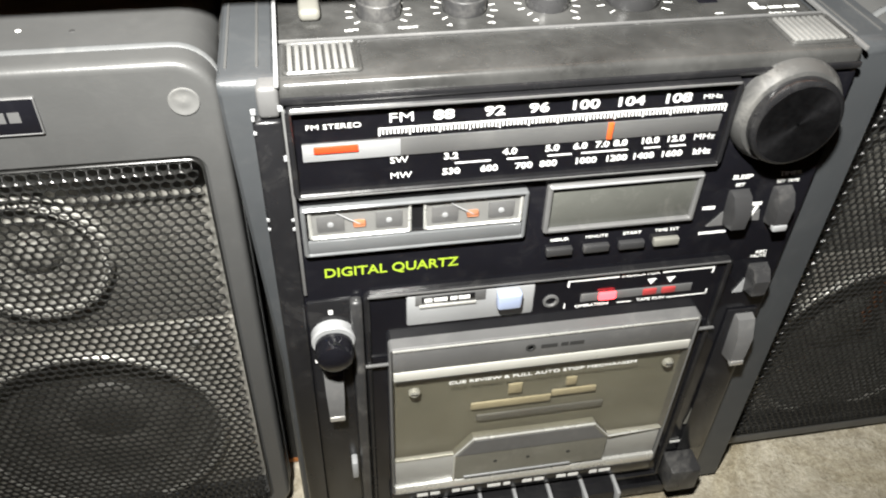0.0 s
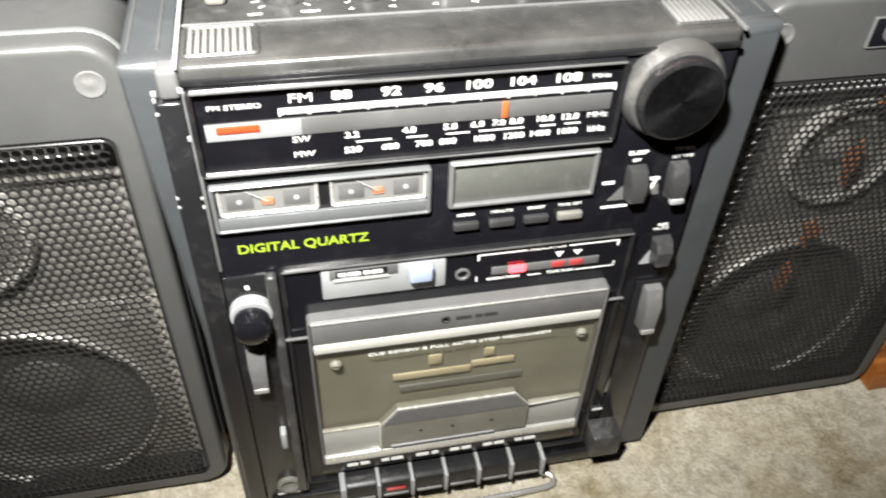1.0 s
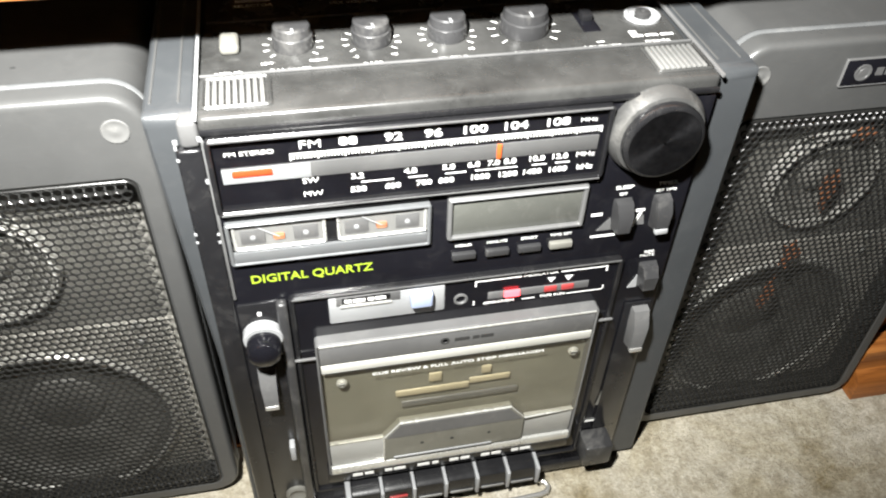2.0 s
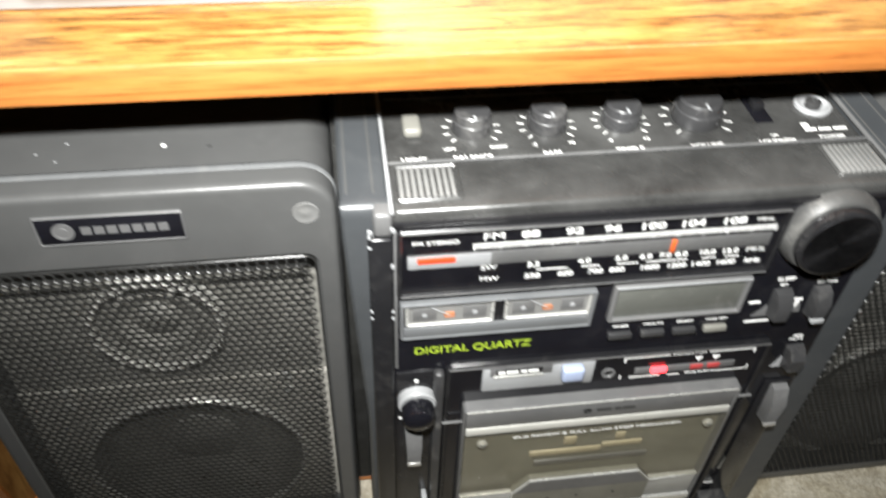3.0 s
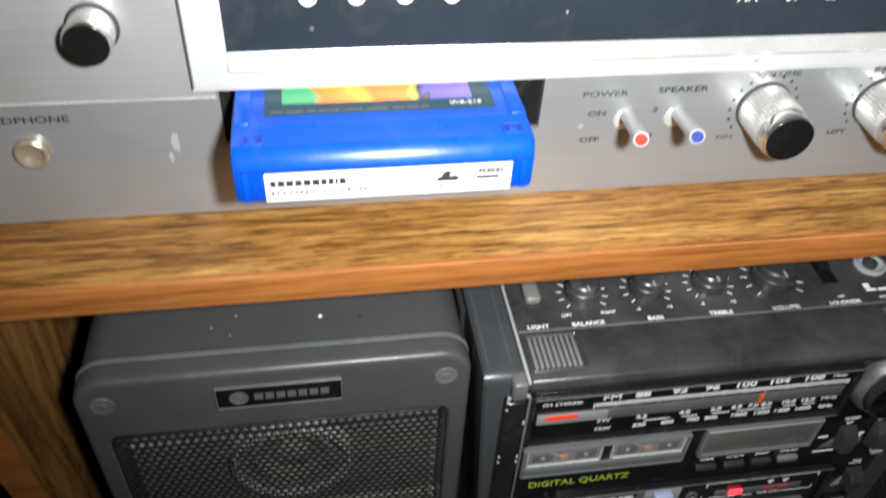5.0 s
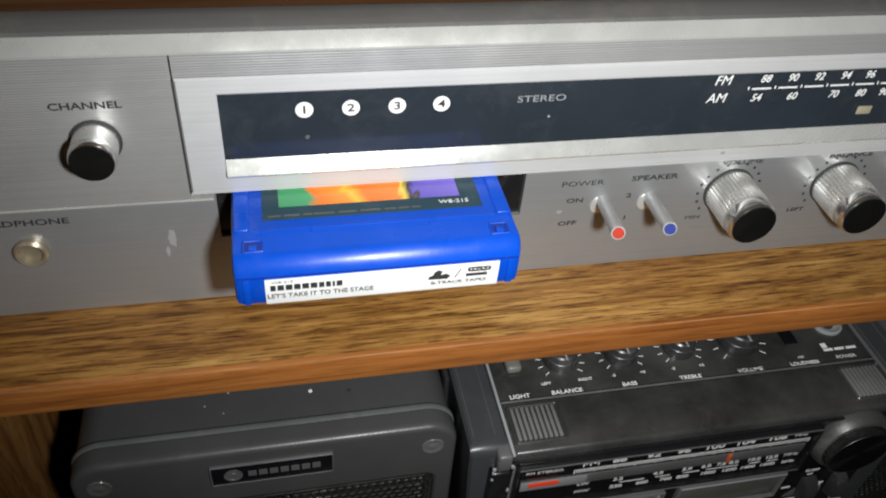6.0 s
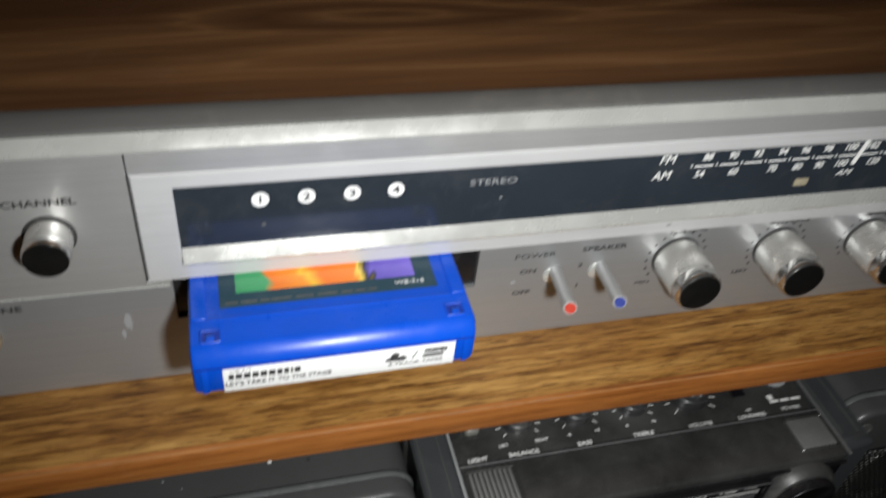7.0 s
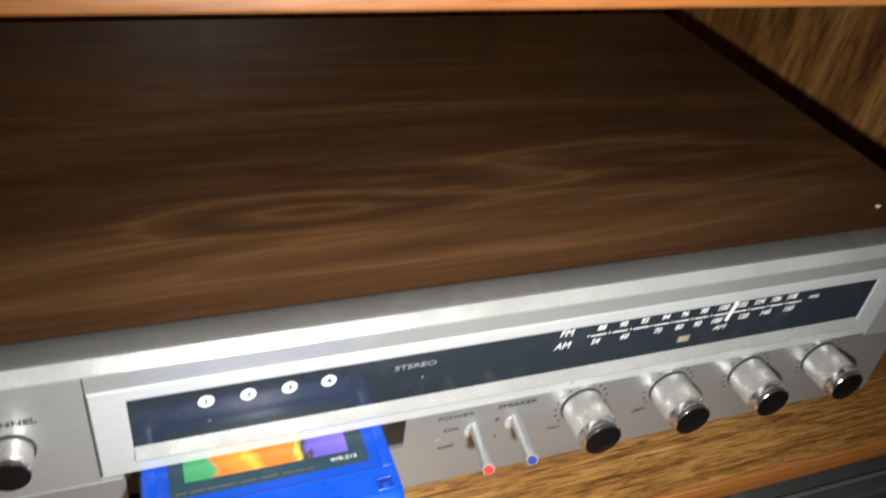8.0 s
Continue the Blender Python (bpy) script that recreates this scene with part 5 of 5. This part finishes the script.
def front_knob(x, z, r, length, y0, material, knurl=0):
    """Metal knob with a fluted skirt, chrome rim and dark end cap."""
    seg = knurl * 2 if knurl else 40
    loops = []
    for rr, h, flute in ((r * 1.0, 0.0, 1), (r * 1.0, length * 0.72, 1), (r * 0.985, length * 0.76, 0), (r * 0.98, length * 0.92, 0), (r * 0.9, length, 0), (r * 0.84, length, 0)):
        loops.append([(x + rr * (1 + (0.06 if flute and knurl and i % 2 else 0)) * math.cos(2 * math.pi * i / seg), y0 - h,
                       z + rr * (1 + (0.06 if flute and knurl and i % 2 else 0)) * math.sin(2 * math.pi * i / seg)) for i in range(seg)])
    k = part("control_knob", loft(loops), material, receiver, "fluted silver knob with dark cap")
    part("knob_cap", turned([(r * 0.93, 0.0002), (r * 0.93, 0.0008), (r * 0.6, 0.0011), (0, 0.0012)], (x, y0 - length, z), "y", 36), M_CAPMETAL, k, "dark spun metal end cap")
    part("cap_rim", turned([(r * 0.99, -length * 0.24), (r * 1.02, -length * 0.23), (r * 1.03, -0.0022), (r * 1.0, -0.0006), (r * 0.94, 0.0003)], (x, y0 - length, z), "y", 48), M_POLISH, k, "polished chrome rim")
    # dark ring drawn in for the contact shade at the knob's foot
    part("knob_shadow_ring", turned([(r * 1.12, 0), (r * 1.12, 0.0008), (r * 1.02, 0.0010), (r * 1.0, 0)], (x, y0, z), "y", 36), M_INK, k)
    return k


for x in (0.0620, 0.1145, 0.1652, 0.2165):
    front_knob(x, 0.3440, 0.0102, 0.0235, PY, M_CHROME, 42)
    for i in range(15):
        a = radians(-40 + 260 * i / 14)
        part("scale_dot", turned([(0.0007, 0), (0.0007, 0.00015), (0, 0.00015)], (x + 0.0144 * math.cos(a), PY, 0.3440 + 0.0144 * math.sin(a)), "y", 8), M_INK, lowr, smooth=False)
front_knob(-0.1890, 0.3895, 0.0075, 0.0120, 0.0576, M_CHROME)
part("headphone_jack", turned([(0.0062, 0), (0.0062, 0.0022), (0.0052, 0.0030), (0.0042, 0.0026), (0.0036, 0.0004), (0, 0.0002)], (-0.2225, PY, 0.3385), "y", 30), M_BRASS, receiver, "dull brass-rimmed headphone socket")


def toggle(x, tip, label):
    base, end = Vector((x, PY, 0.3432)), Vector((x - 0.0080, 0.0300, 0.3543))
    d = end - base
    t = part("toggle_switch", tube([base, base + d * 0.5, base + d * 0.97, base + d], 0.0028, 16), M_ALU, receiver, "slim silver toggle lever")
    part("toggle_tip", tube([base + d * 1.0, base + d * 1.012], 0.0023, 16), tip, t, label)
    part("toggle_plate", turned([(0.0042, 0), (0.0042, 0.0007), (0.0034, 0.0010), (0, 0.0010)], (x - 0.0012, PY, 0.3410), "y", 24), M_SILVER, t, "bright round toggle collar")


toggle(0.0037, M_REDTIP, "red tip")
toggle(0.0252, M_BLUETIP, "blue tip")
part("dust_fleck", turned([(0.0014, 0), (0.0010, 0.0005), (0, 0.0006)], (0.2355, 0.0875, RTOP), "z", 9), M_WHITE, receiver)
# ---- the tape cartridge in the slot ----
CL, CR, CB, CT, CY = -0.1480, -0.0460, 0.3425, 0.3635, 0.0196
tape = thing("tape_cartridge", (-0.097, 0.085, CB), "bright blue eight-track tape cartridge pushed into the receiver slot", "tape cartridge")


def shell_profile():
    """Cartridge shell: rounded front edge, low step across the top, squared back."""
    top = [(CY, CB + 0.003), (CY, CT - 0.0085), (CY + 0.0004, CT - 0.0062), (CY + 0.0020, CT - 0.0035), (CY + 0.0042, CT - 0.0016), (CY + 0.0060, CT - 0.0010), (CY + 0.0135, CT - 0.0010), (CY + 0.0150, CT - 0.0002), (CY + 0.0160, CT), (0.150, CT)]
    return top + [(0.150, CB), (CY + 0.0025, CB), (CY + 0.0008, CB + 0.0010)]


prof = shell_profile()
loops = []
for dx, shrink in ((0.0, 0.0022), (0.0006, 0.0008), (0.0022, 0.0)):
    loops.append([(CL + dx, y + shrink, min(max(z, CB + shrink), CT - shrink)) for y, z in prof])
for dx, shrink in ((0.0022, 0.0), (0.0006, 0.0008), (0.0, 0.0022)):
    loops.append([(CR - dx, y + shrink, min(max(z, CB + shrink), CT - shrink)) for y, z in prof])
part("shell", loft(loops), M_BLUE, tape, "glossy bright blue plastic shell")
for x in (-0.1408, -0.0531):
    pit = part("locating_pit", ring(x - 0.0036, x + 0.0036, 0.0256, 0.0318, 0.0006, 0.0006, 0, 0.0009, bev=0.0002), M_BLUE, tape)
    flat_up = Matrix(((1, 0, 0, 0), (0, 0, 1, 0), (0, -1, 0, CT - 0.0004), (0, 0, 0, 1)))
    pit.data.transform(flat_up)
    # darker copy of the shell blue gives the pit floor its shade
    part("pit_floor", box(x - 0.0030, x + 0.0030, 0.0262, 0.0312, CT - 0.0011, CT - 0.0008), M_BLUEDK, tape)
    part("pit_post", box(x - 0.0016, x + 0.0014, 0.0264, 0.0290, CT - 0.0010, CT + 0.0002, 0.0005), M_BLUE, tape)
lab = part("spine_label", box(-0.1378, -0.0542, CY - 0.0003, CY + 0.0001, CB + 0.0012, 0.3552, 0.0001), M_PAPER, tape, "white printed spine label")
LY = CY - 0.0003
letters("W8-215", -0.1318, 0.0011, (LY, 0.3538), M_INK, lab, wide=1.45)
x = -0.1360
for k, w in enumerate((0.0018, 0.0022, 0.0023, 0.0022, 0.0023, 0.0023, 0.0018, 0.0017, 0.0008, 0.0020)):
    bars([(x, x + w)], 0.3499, 0.3524, LY, M_INK, lab)
    x += w + 0.0006
letters("LET'S TAKE IT TO THE STAGE", -0.1187, 0.0020, (LY, 0.3472), M_INK, lab, wide=1.02)
letters("8-TRACK TAPES", -0.0690, 0.0014, (LY, 0.3468), M_INK, lab, wide=1.5)
logo = [(-0.0805, 0.3488), (-0.0735, 0.3486), (-0.0722, 0.3500), (-0.0738, 0.3512), (-0.0760, 0.3506), (-0.0752, 0.3524), (-0.0768, 0.3532), (-0.0782, 0.3522), (-0.0786, 0.3508), (-0.0800, 0.3502)]
part("label_mark", loft([[(a, LY, b) for a, b in logo], [(a, LY - 0.00012, b) for a, b in logo]]), M_INK, lab, smooth=False)
part("label_mark", ring(-0.0660, -0.0572, 0.3512, 0.3534, 0.0010, 0.0008, LY - 0.00012, LY, bev=0.00003), M_INK, lab, smooth=False)
zig = [(-0.0646, 0.3532), (-0.0634, 0.3514), (-0.0617, 0.3530), (-0.0600, 0.3514), (-0.0588, 0.3532)]
part("label_mark", tube([(a, LY - 0.0001, b) for a, b in zig], 0.00034, 5), M_INK, lab, smooth=False)
bars(words(-0.0665, -0.0568, 1, 70), 0.3490, 0.3504, LY, M_INK, lab)
part("label_mark", tube([(-0.0705, LY - 0.0001, 0.3490), (-0.0684, LY - 0.0001, 0.3532)], 0.00018, 5), M_INK, lab, smooth=False)
cover = part("cover_label", box(-0.1370, -0.0565, 0.0408, 0.130, CT, CT + 0.0003, 0.0001), M_TEAL, tape, "dark teal paper label with a colourful printed picture")
part("cover_picture", box(-0.1310, -0.0640, 0.0478, 0.125, CT + 0.0003, CT + 0.0005), M_ART, cover, "orange, green, yellow and violet printed picture", smooth=False)
letters("W8-215", -0.0668, 0.0019, (0.0446, CT + 0.0004), M_WHITE, cover, flat=True, wide=1.3)
bars(words(-0.1350, -0.0790, 9, 71), 0.0424, 0.0432, CT + 0.00035, M_MGREY, cover, flat=True)

for x0, x1 in ((CL + 0.0008, CL + 0.0062), (CR - 0.0062, CR - 0.0008)):
    part("side_rail", box(x0, x1, CY + 0.0165, 0.148, CT - 0.0006, CT + 0.0007, 0.0006, 3), M_BLUE, tape)
part("top_step", box(CL + 0.0070, CR - 0.0070, CY + 0.0158, CY + 0.0172, CT - 0.0004, CT + 0.0003, 0.0003), M_BLUE, tape)
part("front_seam", box(CL + 0.0015, CR - 0.0015, CY - 0.00035, CY + 0.0002, 0.3560, 0.3564, 0.0001), M_BLUEDK, tape)
for x in (CL + 0.0040, CR - 0.0040):
    part("corner_rib", box(x - 0.0012, x + 0.0012, CY - 0.0005, CY + 0.0006, CB + 0.0015, 0.3560, 0.0004), M_BLUE, tape)


def smudge(x, z, w, h, y, seed, material, parent):
    """A dried smear with an uneven outline on an upright face."""
    r = random.Random(seed)
    jag = [r.uniform(0.55, 1.0) for _ in range(20)]
    pts = [(x + w * math.cos(2 * math.pi * i / 20) * jag[i], z + h * math.sin(2 * math.pi * i / 20) * jag[(i * 7) % 20]) for i in range(20)]
    part("smudge", loft([[(a, y, b) for a, b in pts], [(a, y - 0.00006, b) for a, b in pts]]), material, parent, smooth=False)


smudge(-0.1720, 0.3400, 0.0018, 0.0060, PY, 3, M_LGREY, lowl)
smudge(-0.1745, 0.3330, 0.0010, 0.0030, PY, 5, M_LGREY, lowl)
smudge(-0.0150, 0.3385, 0.0016, 0.0012, PY, 6, M_LGREY, lowr)
smudge(0.0020, 0.3340, 0.0012, 0.0014, PY, 7, M_LGREY, lowr)
smudge(0.0480, 0.3690, 0.0014, 0.0010, 0.0572, 8, M_LGREY, surround)
smudge(-0.0300, 0.3905, 0.0007, 0.0007, GY, 9, M_LGREY, surround)
smudge(-0.1190, 0.3868, 0.0010, 0.0010, GY, 10, M_MGREY, surround)
